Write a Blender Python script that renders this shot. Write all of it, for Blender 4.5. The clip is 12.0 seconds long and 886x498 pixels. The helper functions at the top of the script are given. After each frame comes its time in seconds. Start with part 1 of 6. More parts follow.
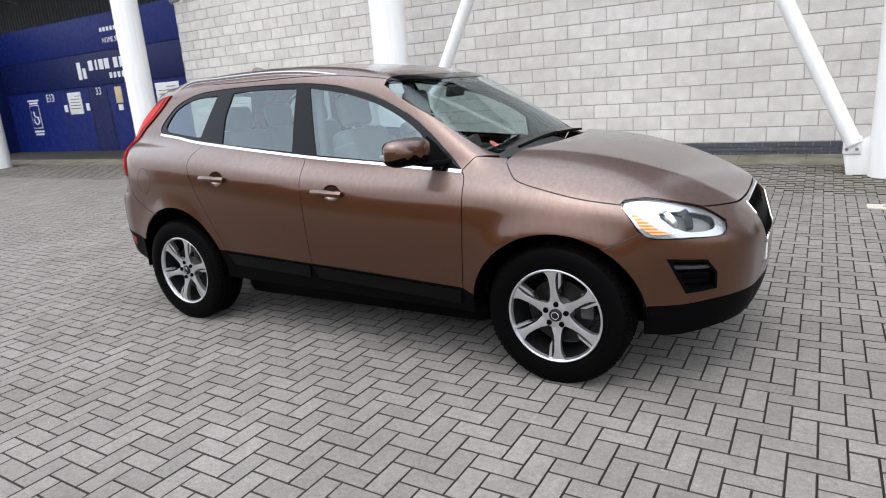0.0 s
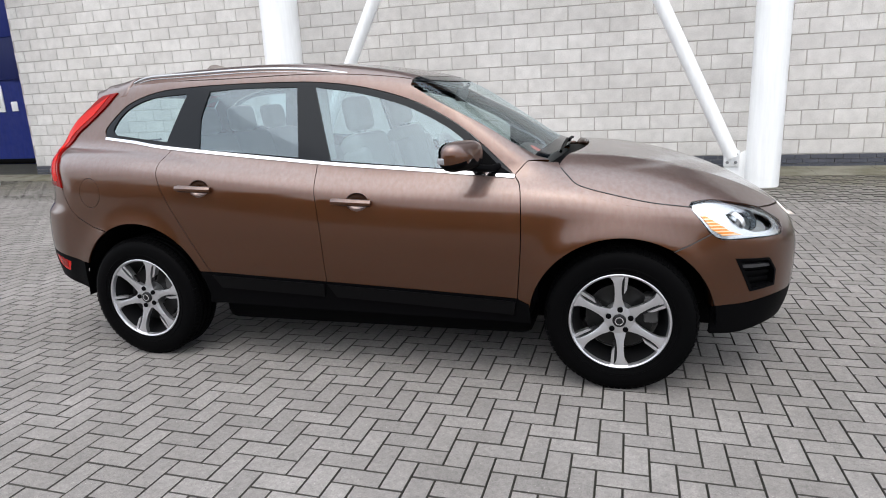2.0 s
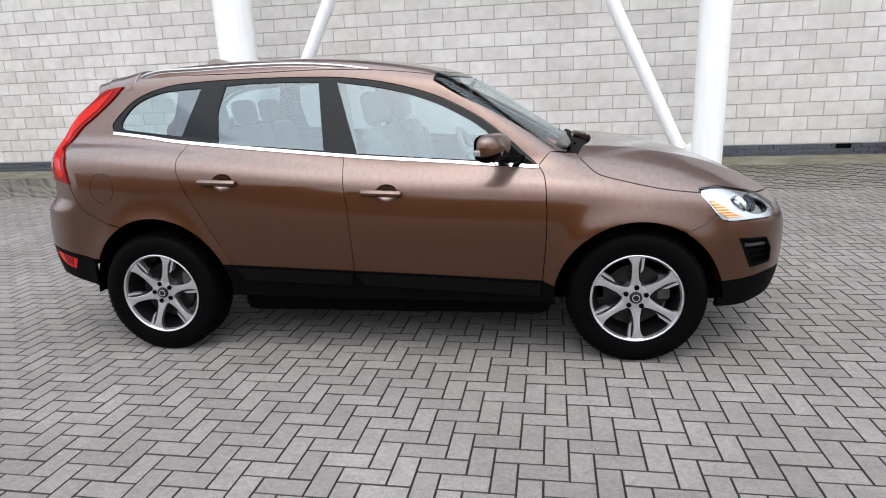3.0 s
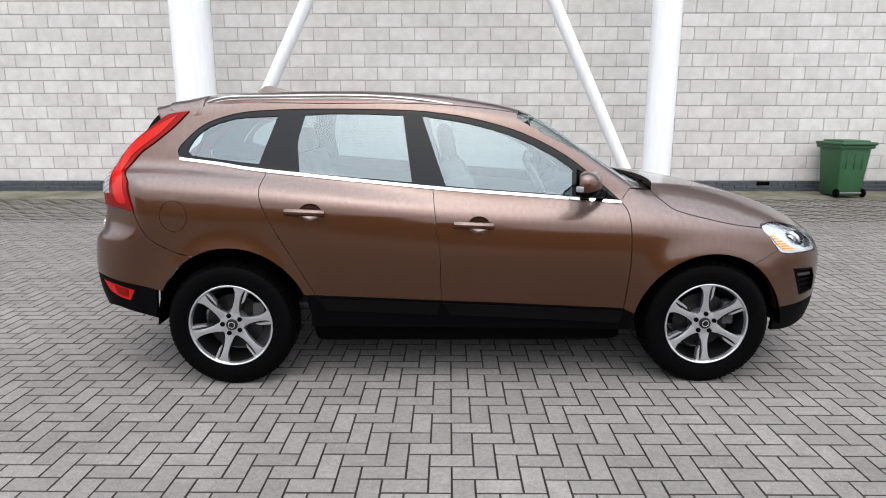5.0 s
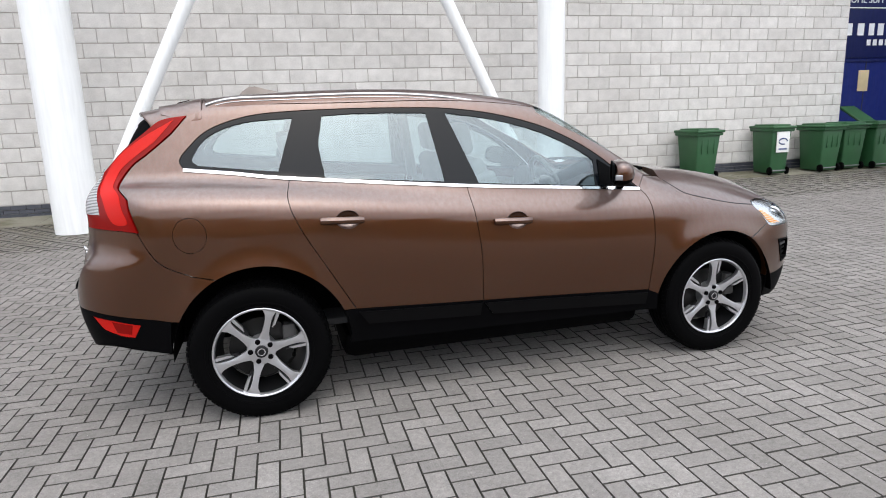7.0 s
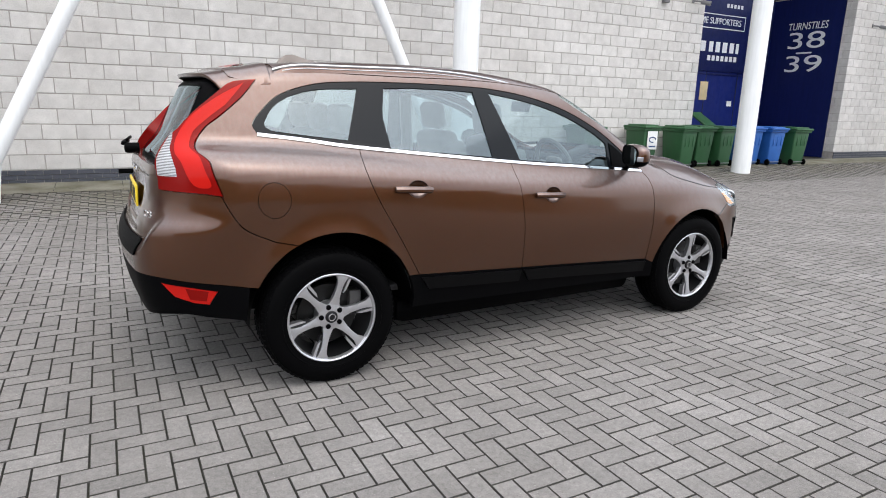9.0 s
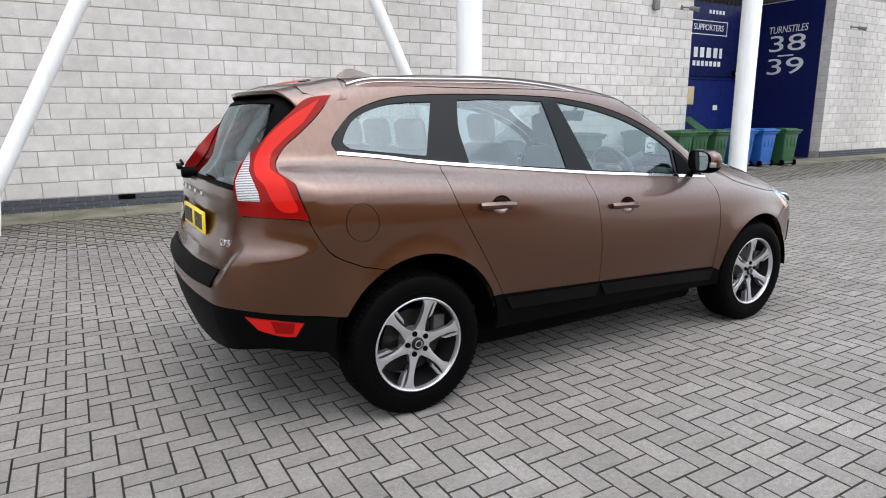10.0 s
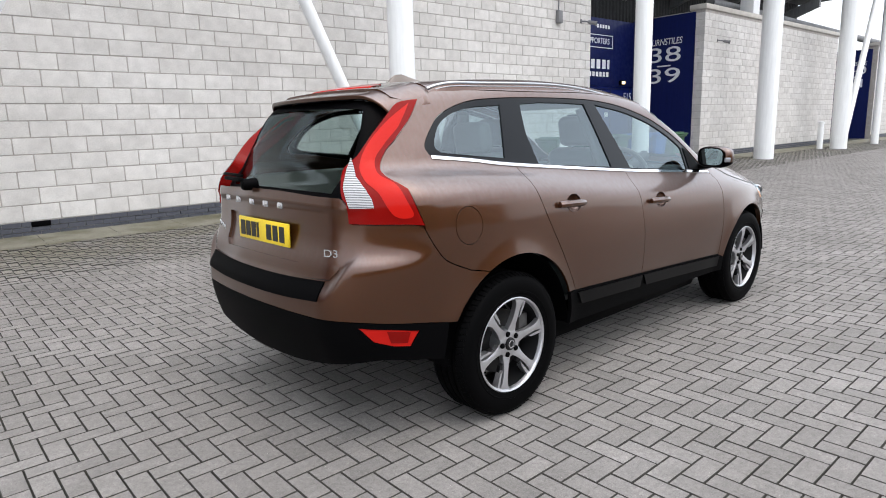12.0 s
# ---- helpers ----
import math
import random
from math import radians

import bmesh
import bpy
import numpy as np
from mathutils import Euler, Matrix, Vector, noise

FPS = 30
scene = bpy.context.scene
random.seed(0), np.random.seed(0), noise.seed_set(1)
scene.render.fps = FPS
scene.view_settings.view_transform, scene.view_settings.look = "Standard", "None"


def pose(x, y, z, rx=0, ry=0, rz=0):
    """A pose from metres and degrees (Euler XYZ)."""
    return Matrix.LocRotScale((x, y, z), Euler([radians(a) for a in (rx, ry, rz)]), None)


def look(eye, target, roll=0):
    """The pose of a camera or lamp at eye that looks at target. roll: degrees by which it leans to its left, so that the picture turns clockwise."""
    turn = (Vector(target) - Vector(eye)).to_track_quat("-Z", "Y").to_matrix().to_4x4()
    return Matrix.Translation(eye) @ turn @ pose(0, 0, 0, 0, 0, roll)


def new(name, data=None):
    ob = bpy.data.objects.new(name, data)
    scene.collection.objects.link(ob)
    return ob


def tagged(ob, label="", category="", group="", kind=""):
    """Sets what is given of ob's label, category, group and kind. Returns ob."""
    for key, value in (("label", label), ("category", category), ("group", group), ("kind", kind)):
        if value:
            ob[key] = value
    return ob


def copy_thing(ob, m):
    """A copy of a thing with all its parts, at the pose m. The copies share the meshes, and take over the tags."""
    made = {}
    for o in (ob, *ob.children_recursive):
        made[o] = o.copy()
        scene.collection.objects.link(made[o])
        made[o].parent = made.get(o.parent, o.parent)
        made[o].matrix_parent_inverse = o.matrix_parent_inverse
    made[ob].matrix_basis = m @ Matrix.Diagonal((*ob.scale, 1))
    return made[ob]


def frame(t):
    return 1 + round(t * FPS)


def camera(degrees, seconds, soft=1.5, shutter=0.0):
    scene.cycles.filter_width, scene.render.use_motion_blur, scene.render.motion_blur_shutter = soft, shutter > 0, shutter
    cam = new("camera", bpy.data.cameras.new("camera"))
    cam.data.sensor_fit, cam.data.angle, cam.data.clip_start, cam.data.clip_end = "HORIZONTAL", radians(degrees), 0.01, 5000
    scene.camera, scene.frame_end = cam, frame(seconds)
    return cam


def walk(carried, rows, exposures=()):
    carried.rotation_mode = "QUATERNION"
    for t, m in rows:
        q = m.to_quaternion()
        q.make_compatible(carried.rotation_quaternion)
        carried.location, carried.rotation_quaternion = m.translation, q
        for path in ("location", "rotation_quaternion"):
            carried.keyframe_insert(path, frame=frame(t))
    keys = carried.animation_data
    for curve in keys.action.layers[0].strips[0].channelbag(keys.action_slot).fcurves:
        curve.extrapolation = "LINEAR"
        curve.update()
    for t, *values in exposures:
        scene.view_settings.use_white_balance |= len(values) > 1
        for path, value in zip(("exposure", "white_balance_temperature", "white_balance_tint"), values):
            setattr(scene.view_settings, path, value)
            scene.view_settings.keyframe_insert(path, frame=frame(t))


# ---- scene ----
cam = camera(70.90, 12.0, soft=1.0, shutter=0.12)
# seconds; metres; yaw, pitch, roll in degrees
ROWS = [
    (0, 0.057, 0.004, 1.502, 30.61, -14.59, 4.07),
    (0.5, -0.205, -0.198, 1.469, 24.26, -12.56, 5.35),
    (1, -0.455, -0.249, 1.498, 23.16, -13.56, 2.31),
    (1.5, -0.712, -0.248, 1.507, 21.71, -13.68, 3.85),
    (2, -0.996, -0.238, 1.474, 16.21, -13.82, 2.55),
    (2.5, -1.277, -0.324, 1.498, 12.45, -14.12, 2.68),
    (3, -1.462, -0.531, 1.504, 9.66, -14.63, 2.34),
    (3.2, -1.535, -0.598, 1.531, 10.60, -15.00, 2.09),
    (4.8, -2.420, -0.738, 1.583, 2.92, -13.25, 0.47),
    (5, -2.522, -0.730, 1.574, 0.54, -12.38, 0.05),
    (5.5, -2.856, -0.753, 1.571, -3.70, -12.40, 1.05),
    (6, -3.122, -0.674, 1.531, -2.01, -12.40, 0.16),
    (6.5, -3.320, -0.560, 1.549, -8.61, -13.54, 1.02),
    (6.7, -3.429, -0.523, 1.550, -11.29, -12.79, 1.75),
    (8.3, -4.399, -0.479, 1.516, -23.77, -11.79, 0.24),
    (8.5, -4.538, -0.461, 1.497, -24.78, -12.45, 1.55),
    (9, -4.772, -0.328, 1.496, -28.04, -13.31, -1.53),
    (9.5, -4.970, -0.090, 1.503, -28.45, -13.10, -0.57),
    (10, -5.177, 0.106, 1.482, -30.56, -12.11, 0.35),
    (10.5, -5.367, 0.276, 1.463, -33.83, -11.45, 1.94),
    (11, -5.586, 0.374, 1.444, -38.41, -9.75, 1.67),
    (11.5, -5.804, 0.499, 1.460, -39.35, -11.39, 0.99),
    (12, -6.010, 0.684, 1.451, -41.64, -11.15, 1.68),
]
walk(cam, [(t, pose(x, y, z, 90 + pitch, roll, yaw)) for t, x, y, z, yaw, pitch, roll in ROWS])

# ---- light: an overcast day ----
world = bpy.data.worlds.new("overcast_sky")
scene.world = world
world.use_nodes = True
wn = world.node_tree
sky = wn.nodes.new("ShaderNodeTexSky")
sky.sky_type, sky.sun_disc = "NISHITA", False
sky.sun_elevation, sky.sun_rotation = radians(66), radians(178)
sky.air_density, sky.dust_density, sky.ozone_density = 1.0, 6.0, 1.0
grey = wn.nodes.new("ShaderNodeHueSaturation")
grey.inputs["Saturation"].default_value = 0.8
wn.links.new(sky.outputs[0], grey.inputs["Color"])
cloud = wn.nodes.new("ShaderNodeMixRGB")
cloud.inputs["Fac"].default_value = 0.7
cloud.inputs["Color2"].default_value = (5.5, 5.8, 6.28, 1)
wn.links.new(grey.outputs[0], cloud.inputs["Color1"])
wn.links.new(cloud.outputs[0], wn.nodes["Background"].inputs["Color"])
wn.nodes["Background"].inputs["Strength"].default_value = 0.15
sun = new("sun", bpy.data.lights.new("sun", "SUN"))
sun.data.energy, sun.data.angle, sun.data.color = 0.6, radians(85), (0.96, 0.985, 1.0)
sun.matrix_world = look((.5, -8, 28), (0, 0, 0))
scene.view_settings.exposure = 1.21

# ---- materials ----
def material(name, colour=(.5, .5, .5), rough=.5, metal=0.0, **more):
    m = bpy.data.materials.new(name)
    m.use_nodes = True
    b = m.node_tree.nodes["Principled BSDF"]
    b.inputs["Base Color"].default_value = (*colour, 1)
    b.inputs["Roughness"].default_value = rough
    b.inputs["Metallic"].default_value = metal
    for k, v in more.items():
        b.inputs[k.replace("_", " ")].default_value = v
    return m


def node(m, kind, **inputs):
    n = m.node_tree.nodes.new(kind)
    for k, v in inputs.items():
        n.inputs[k.replace("_", " ")].default_value = v
    return n


def shader(m):
    return m.node_tree.nodes["Principled BSDF"]


def link(m, a, b):
    m.node_tree.links.new(a, b)


def coords(m, scale=1.0, world=False):
    n = m.node_tree.nodes.new("ShaderNodeNewGeometry" if world else "ShaderNodeTexCoord")
    v = node(m, "ShaderNodeMapping")
    v.inputs["Scale"].default_value = (scale, scale, scale) if isinstance(scale, (int, float)) else scale
    link(m, n.outputs["Position" if world else "Object"], v.inputs["Vector"])
    return v.outputs["Vector"]


def noise_of(m, at, scale, detail=4.0, rough=.55):
    n = node(m, "ShaderNodeTexNoise", Scale=scale, Detail=detail, Roughness=rough)
    link(m, at, n.inputs["Vector"])
    return n.outputs["Fac"]


def ramp(m, fac, *stops):
    n = node(m, "ShaderNodeValToRGB")
    e = n.color_ramp.elements
    while len(e) < len(stops):
        e.new(.5)
    for k, (p, c) in zip(e, stops):
        k.position, k.color = p, (*c, 1) if len(c) == 3 else c
    link(m, fac, n.inputs["Fac"])
    return n.outputs["Color"]


def mix(m, fac, a, b, how="MIX"):
    n = node(m, "ShaderNodeMixRGB")
    n.blend_type = how
    for sock, v in zip(("Fac", "Color1", "Color2"), (fac, a, b)):
        if isinstance(v, (int, float)):
            n.inputs[sock].default_value = v if sock == "Fac" else (v, v, v, 1)
        elif isinstance(v, tuple):
            n.inputs[sock].default_value = (*v, 1)
        else:
            link(m, v, n.inputs[sock])
    return n.outputs["Color"]


def bump(m, height, strength=.3, distance=.01):
    n = node(m, "ShaderNodeBump", Strength=strength, Distance=distance)
    link(m, height, n.inputs["Height"])
    link(m, n.outputs["Normal"], shader(m).inputs["Normal"])


def grey3(a):
    return (a, a, a)


def block_material():
    m = material("split_faced_block", rough=.92)
    at = coords(m, world=True)
    big, mid, fine = noise_of(m, at, .55, 3), noise_of(m, at, 6, 5), noise_of(m, at, 70, 6, .7)
    info = node(m, "ShaderNodeObjectInfo")
    isl = m.node_tree.nodes.new("ShaderNodeNewGeometry")
    both = node(m, "ShaderNodeMath")
    both.operation = "ADD"
    link(m, info.outputs["Random"], both.inputs[0])
    link(m, isl.outputs["Random Per Island"], both.inputs[1])
    frac = node(m, "ShaderNodeMath")
    frac.operation = "FRACT"
    link(m, both.outputs[0], frac.inputs[0])
    tone = ramp(m, frac.outputs[0], (0, (.62, .60, .575)), (.5, (.672, .650, .624)), (1, (.718, .697, .67)))
    tone = mix(m, .5, tone, ramp(m, mid, (.3, grey3(.70)), (.7, grey3(1.05))), "MULTIPLY")
    tone = mix(m, .55, tone, ramp(m, fine, (.25, grey3(.62)), (.6, grey3(1.05))), "MULTIPLY")
    tone = mix(m, .5, tone, ramp(m, big, (.3, (.80, .79, .77)), (.7, grey3(1.05))), "MULTIPLY")
    link(m, tone, shader(m).inputs["Base Color"])
    h = mix(m, .5, noise_of(m, at, 14, 6, .65), fine)
    bump(m, h, .55, .012)
    return m


def paver_material(name="concrete_paver", far=False):
    m = material(name, rough=.85)
    at = coords(m, world=True)
    isl = m.node_tree.nodes.new("ShaderNodeNewGeometry")
    info = node(m, "ShaderNodeObjectInfo")
    both = node(m, "ShaderNodeMath")
    both.operation = "ADD"
    link(m, info.outputs["Random"], both.inputs[0])
    link(m, isl.outputs["Random Per Island"], both.inputs[1])
    frac = node(m, "ShaderNodeMath")
    frac.operation = "FRACT"
    link(m, both.outputs[0], frac.inputs[0])
    tone = ramp(m, frac.outputs[0], (0, (.205, .193, .183)), (.5, (.230, .216, .205)), (1, (.258, .243, .231)))
    fine = noise_of(m, at, 160, 5, .75)
    tone = mix(m, .8, tone, ramp(m, fine, (.3, grey3(.55)), (.7, grey3(1.25))), "MULTIPLY")
    tone = mix(m, .7, tone, ramp(m, noise_of(m, at, 1.1, 4), (.3, (.72, .71, .69)), (.7, grey3(1.1))), "MULTIPLY")
    tone = mix(m, .5, tone, ramp(m, noise_of(m, at, 9, 4), (.3, grey3(.75)), (.7, grey3(1.1))), "MULTIPLY")
    tone = mix(m, .75, tone, ramp(m, noise_of(m, at, 42, 4, .7), (.32, grey3(.70)), (.68, grey3(1.18))), "MULTIPLY")
    split = node(m, "ShaderNodeSeparateXYZ")
    link(m, at, split.inputs[0])
    band = node(m, "ShaderNodeMapRange")
    band.inputs["From Min"].default_value, band.inputs["From Max"].default_value = 7.9, 9.5
    link(m, split.outputs["Y"], band.inputs["Value"])
    moss = mix(m, 1.0, ramp(m, noise_of(m, at, .9, 5, .65), (.36, grey3(.0)), (.60, grey3(.75))), band.outputs[0], "MULTIPLY")
    tone = mix(m, moss, tone, (.115, .105, .068))
    speck = node(m, "ShaderNodeTexVoronoi", Scale=34.0)
    link(m, at, speck.inputs["Vector"])
    tone = mix(m, ramp(m, speck.outputs["Distance"], (.045, grey3(.75)), (.075, grey3(0))), tone, (.50, .48, .45))
    pit = node(m, "ShaderNodeTexVoronoi", Scale=95.0)
    link(m, at, pit.inputs["Vector"])
    tone = mix(m, ramp(m, pit.outputs["Distance"], (.12, grey3(.55)), (.20, grey3(0))), tone, (.06, .056, .05))
    link(m, tone, shader(m).inputs["Base Color"])
    bump(m, fine, .5, .005)
    return m


def joint_material():
    m = material("mossy_joint_sand", rough=.95)
    at = coords(m, world=True)
    c = ramp(m, noise_of(m, at, 3, 4), (.35, (.020, .019, .016)), (.7, (.036, .037, .024)))
    link(m, c, shader(m).inputs["Base Color"])
    bump(m, noise_of(m, at, 90, 4), .5, .004)
    return m


def mortar_material():
    m = material("weathered_mortar", rough=.95)
    at = coords(m, world=True)
    link(m, ramp(m, noise_of(m, at, 8, 4), (.3, (.32, .297, .27)), (.7, (.43, .40, .37))), shader(m).inputs["Base Color"])
    bump(m, noise_of(m, at, 60, 4), .4, .004)
    return m


def paint(name, colour, rough=.35, grime=.25, scale=3.0, peel=.1):
    """Painted metal with faint dirt and streaks."""
    m = material(name, colour, rough)
    at = coords(m, world=True)
    streak = noise_of(m, coords(m, (6, 6, .5), world=True), scale, 5, .6)
    dirt = ramp(m, streak, (.3, grey3(1 - grime)), (.65, grey3(1.0)))
    link(m, mix(m, 1.0, colour, dirt, "MULTIPLY"), shader(m).inputs["Base Color"])
    shader(m).inputs["Specular IOR Level"].default_value = .5 if max(colour) > .3 else .22
    r = ramp(m, noise_of(m, at, 7, 4), (.3, grey3(rough * .8)), (.7, grey3(min(1, rough * 1.3))))
    link(m, r, shader(m).inputs["Roughness"])
    bump(m, noise_of(m, at, 40, 3), peel, .003)
    return m


def body_paint():
    """Metallic base under a slightly dusty clear coat, with dried water marks and a painted sky sheen on the upper
    panels.
    """
    m = material("bronze_metallic_paint", (.086, .0292, .0086), .40, .90)
    b = shader(m)
    at = coords(m)
    flake = node(m, "ShaderNodeTexVoronoi", Scale=900.0)
    link(m, at, flake.inputs["Vector"])
    tone = mix(m, .2, (.086, .0292, .0086), flake.outputs["Color"], "OVERLAY")
    b.inputs["Coat Weight"].default_value = 1.0
    b.inputs["Coat IOR"].default_value = 1.50
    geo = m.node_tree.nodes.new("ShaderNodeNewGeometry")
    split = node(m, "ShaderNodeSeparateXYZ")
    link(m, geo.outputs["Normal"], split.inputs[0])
    # pale blue-grey sky sheen put into the colour of up-facing faces, with dust streaks
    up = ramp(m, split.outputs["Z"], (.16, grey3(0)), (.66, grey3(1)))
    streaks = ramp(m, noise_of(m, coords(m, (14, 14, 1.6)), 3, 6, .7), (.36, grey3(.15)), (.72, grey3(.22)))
    sheen_film = mix(m, 1.0, up, streaks, "MULTIPLY")
    link(m, mix(m, sheen_film, tone, (.40, .42, .455)), b.inputs["Base Color"])
    link(m, ramp(m, sheen_film, (0, grey3(.88)), (.5, grey3(.40))), b.inputs["Metallic"])
    marks = noise_of(m, coords(m, (9, 9, 1.0)), 4, 5, .65)
    dust = ramp(m, noise_of(m, at, 5, 5), (.35, grey3(.09)), (.75, grey3(.17)))
    link(m, mix(m, ramp(m, marks, (.5, grey3(0)), (.70, grey3(.35))), dust, grey3(.30)), b.inputs["Coat Roughness"])
    return m


def glass(name, tint=(.8, .88, .86), ior=2.0):
    m = bpy.data.materials.new(name)
    m.use_nodes = True
    nt = m.node_tree
    nt.nodes.remove(nt.nodes["Principled BSDF"])
    out = nt.nodes["Material Output"]
    clear = nt.nodes.new("ShaderNodeBsdfTransparent")
    clear.inputs["Color"].default_value = (*tint, 1)
    gloss = nt.nodes.new("ShaderNodeBsdfGlossy")
    gloss.inputs["Roughness"].default_value = .02
    gloss.inputs["Color"].default_value = (.82, .94, 1.0, 1)
    edge = nt.nodes.new("ShaderNodeLayerWeight")
    edge.inputs["Blend"].default_value = .5
    steep = nt.nodes.new("ShaderNodeMath")
    steep.operation = "POWER"
    steep.inputs[1].default_value = 5.0
    nt.links.new(edge.outputs["Facing"], steep.inputs[0])
    f0 = ((ior - 1) / (ior + 1)) ** 2
    fres = nt.nodes.new("ShaderNodeMath")
    fres.operation = "MULTIPLY_ADD"
    fres.inputs[1].default_value, fres.inputs[2].default_value = 1 - f0, f0
    nt.links.new(steep.outputs[0], fres.inputs[0])
    both = nt.nodes.new("ShaderNodeMixShader")
    nt.links.new(fres.outputs[0], both.inputs[0])
    nt.links.new(clear.outputs[0], both.inputs[1])
    nt.links.new(gloss.outputs[0], both.inputs[2])
    nt.links.new(both.outputs[0], out.inputs["Surface"])
    return m


def plastic(name, colour, rough=.5, grain=0.15, scale=150):
    m = material(name, colour, rough, Specular_IOR_Level=.035 if max(colour) < .01 else .5)
    at = coords(m)
    c = mix(m, .5, colour, ramp(m, noise_of(m, at, 4, 4), (.3, grey3(.8)), (.7, grey3(1.15))), "MULTIPLY")
    link(m, c, shader(m).inputs["Base Color"])
    bump(m, noise_of(m, at, scale, 3), grain, .002)
    return m


BLOCK, PAVER, JOINT, MORTAR = block_material(), paver_material(), joint_material(), mortar_material()
BLUEBRICK = plastic("blue_engineering_brick", (.062, .066, .082), .55, .3, 60)
WHITE = paint("white_steel_paint", (.84, .85, .85), .38, .10)
BLUE = paint("royal_blue_paint", (.006, .017, .15), .5, .25)
DEEPBLUE = paint("dark_blue_panel", (.006, .012, .085), .45, .2)
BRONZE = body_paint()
BLACK = plastic("black_trim_plastic", (.0014, .0014, .0017), .55, .2)
GLOSSBLACK = material("gloss_black_frame", (.0030, .0042, .0058), .12, 0, Specular_IOR_Level=.20)
MOULDING = material("satin_black_moulding", (.0018, .0018, .0021), .32, 0, Specular_IOR_Level=.10)
CLAD = plastic("dark_grey_cladding", (.0017, .0017, .0020), .55, .25)
RUBBER = plastic("tyre_rubber", (.0016, .0016, .0018), .6, .2, 90)
CHROME = material("bright_chrome", (.82, .83, .85), .12, 1.0)
ALLOY = material("machined_alloy", (.60, .60, .62), .34, .9)
ALLOYDARK = material("grey_painted_alloy", (.012, .012, .013), .42, .5)
STEEL = plastic("cast_steel", (.045, .043, .042), .5, .2)
DISC = material("brake_disc_steel", (.012, .0115, .011), .45, .5)
GLASS = glass("tinted_car_glass", (.50, .60, .61), 2.2)
SCREEN = glass("windscreen_glass", (.86, .91, .89), 1.6)
REARGLASS = glass("rear_screen_glass", (.84, .91, .88), 1.42)
LENS = glass("clear_lens", (.93, .94, .95), 1.5)
RED = material("red_lamp_lens", (.19, .004, .003), .14, 0, Specular_IOR_Level=.12)
BRIGHTRED = material("bright_red_lamp_lens", (.47, .012, .008), .12, 0, Specular_IOR_Level=.12)
AMBER = material("amber_reflector", (.85, .30, .03), .25)
amber_wave = node(AMBER, "ShaderNodeTexWave", Scale=22.0, Distortion=0.0)
amber_wave.bands_direction = "Z"
link(AMBER, coords(AMBER), amber_wave.inputs["Vector"])
link(AMBER, ramp(AMBER, amber_wave.outputs["Fac"], (.5, (.80, .26, .03)), (.8, (.85, .60, .38))), shader(AMBER).inputs["Base Color"])
REFLECT = material("lamp_reflector", (.66, .67, .68), .22, .8)
LEATHER = plastic("pale_beige_leather", (.24, .235, .22), .5, .2, 60)
TRIMGREY = plastic("soft_grey_trim", (.20, .20, .19), .6, .2)
DARKTRIM = plastic("charcoal_dashboard", (.03, .03, .032), .6, .25)
YELLOW = plastic("yellow_number_plate", (.88, .64, .03), .35, .02)
PLATEWHITE = plastic("white_plate", (.78, .78, .76), .35, .02)
INK = material("black_ink", (.02, .02, .02), .5)
LETTER = material("white_vinyl", (.80, .81, .83), .45)
BADGE = material("silver_badge", (.75, .76, .78), .22, .9)
GREENBIN = plastic("green_bin_plastic", (.020, .085, .030), .5, .15, 50)
BLUEBIN = plastic("blue_bin_plastic", (.015, .10, .36), .5, .15, 50)
COPING = plastic("cast_stone_coping", (.50, .47, .43), .85, .3, 30)
PAPER = plastic("aged_paper", (.62, .50, .30), .7, .05)
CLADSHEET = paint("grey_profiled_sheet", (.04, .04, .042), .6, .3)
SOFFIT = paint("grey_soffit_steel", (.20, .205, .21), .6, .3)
LAMPGLOW = material("warm_lamp_lens", (.9, .7, .3), .4, 0, Emission_Color=(1, .75, .35, 1), Emission_Strength=1.2)
STEELGREY = plastic("grey_galvanised_steel", (.16, .16, .165), .5, .1)
SIGNBLUE = material("sign_dark_blue", (.02, .05, .16), .5)


def margin_material():
    m = material("mossy_concrete", rough=.9)
    at = coords(m, world=True)
    c = ramp(m, noise_of(m, at, 2.2, 5), (.35, (.105, .098, .060)), (.62, (.205, .195, .155)))
    c = mix(m, .6, c, ramp(m, noise_of(m, at, 60, 5, .7), (.3, grey3(.7)), (.7, grey3(1.2))), "MULTIPLY")
    link(m, c, shader(m).inputs["Base Color"])
    bump(m, noise_of(m, at, 60, 5), .4, .004)
    return m


MARGIN = margin_material()


def ribbed_material():
    m = material("ribbed_clear_lens", (.5, .5, .5), .15)
    w = node(m, "ShaderNodeTexWave", Scale=45.0, Distortion=.6)
    w.bands_direction = "Z"
    link(m, coords(m), w.inputs["Vector"])
    link(m, ramp(m, w.outputs["Fac"], (.2, (.10, .10, .10)), (.7, (.52, .52, .53))), shader(m).inputs["Base Color"])
    return m


RIBBED = ribbed_material()
MIRROR = material("mirror_silver", (.42, .47, .47), .02, 1.0)
REPEATER = material("clear_repeater", (.22, .22, .23), .15, 0, Coat_Weight=1.0)
SILVER = material("satin_silver", (.48, .49, .50), .3, 1.0)
GLASSGREY = plastic("grey_aerial_plastic", (.17, .14, .12), .35, .02)
STICKER = plastic("red_white_sticker", (.55, .12, .10), .5, .0)
TRIMPALE = plastic("pale_trim", (.26, .26, .24), .65, .15)
EDGE = plastic("dirty_paver_edge", (.045, .042, .037), .95, .3, 60)

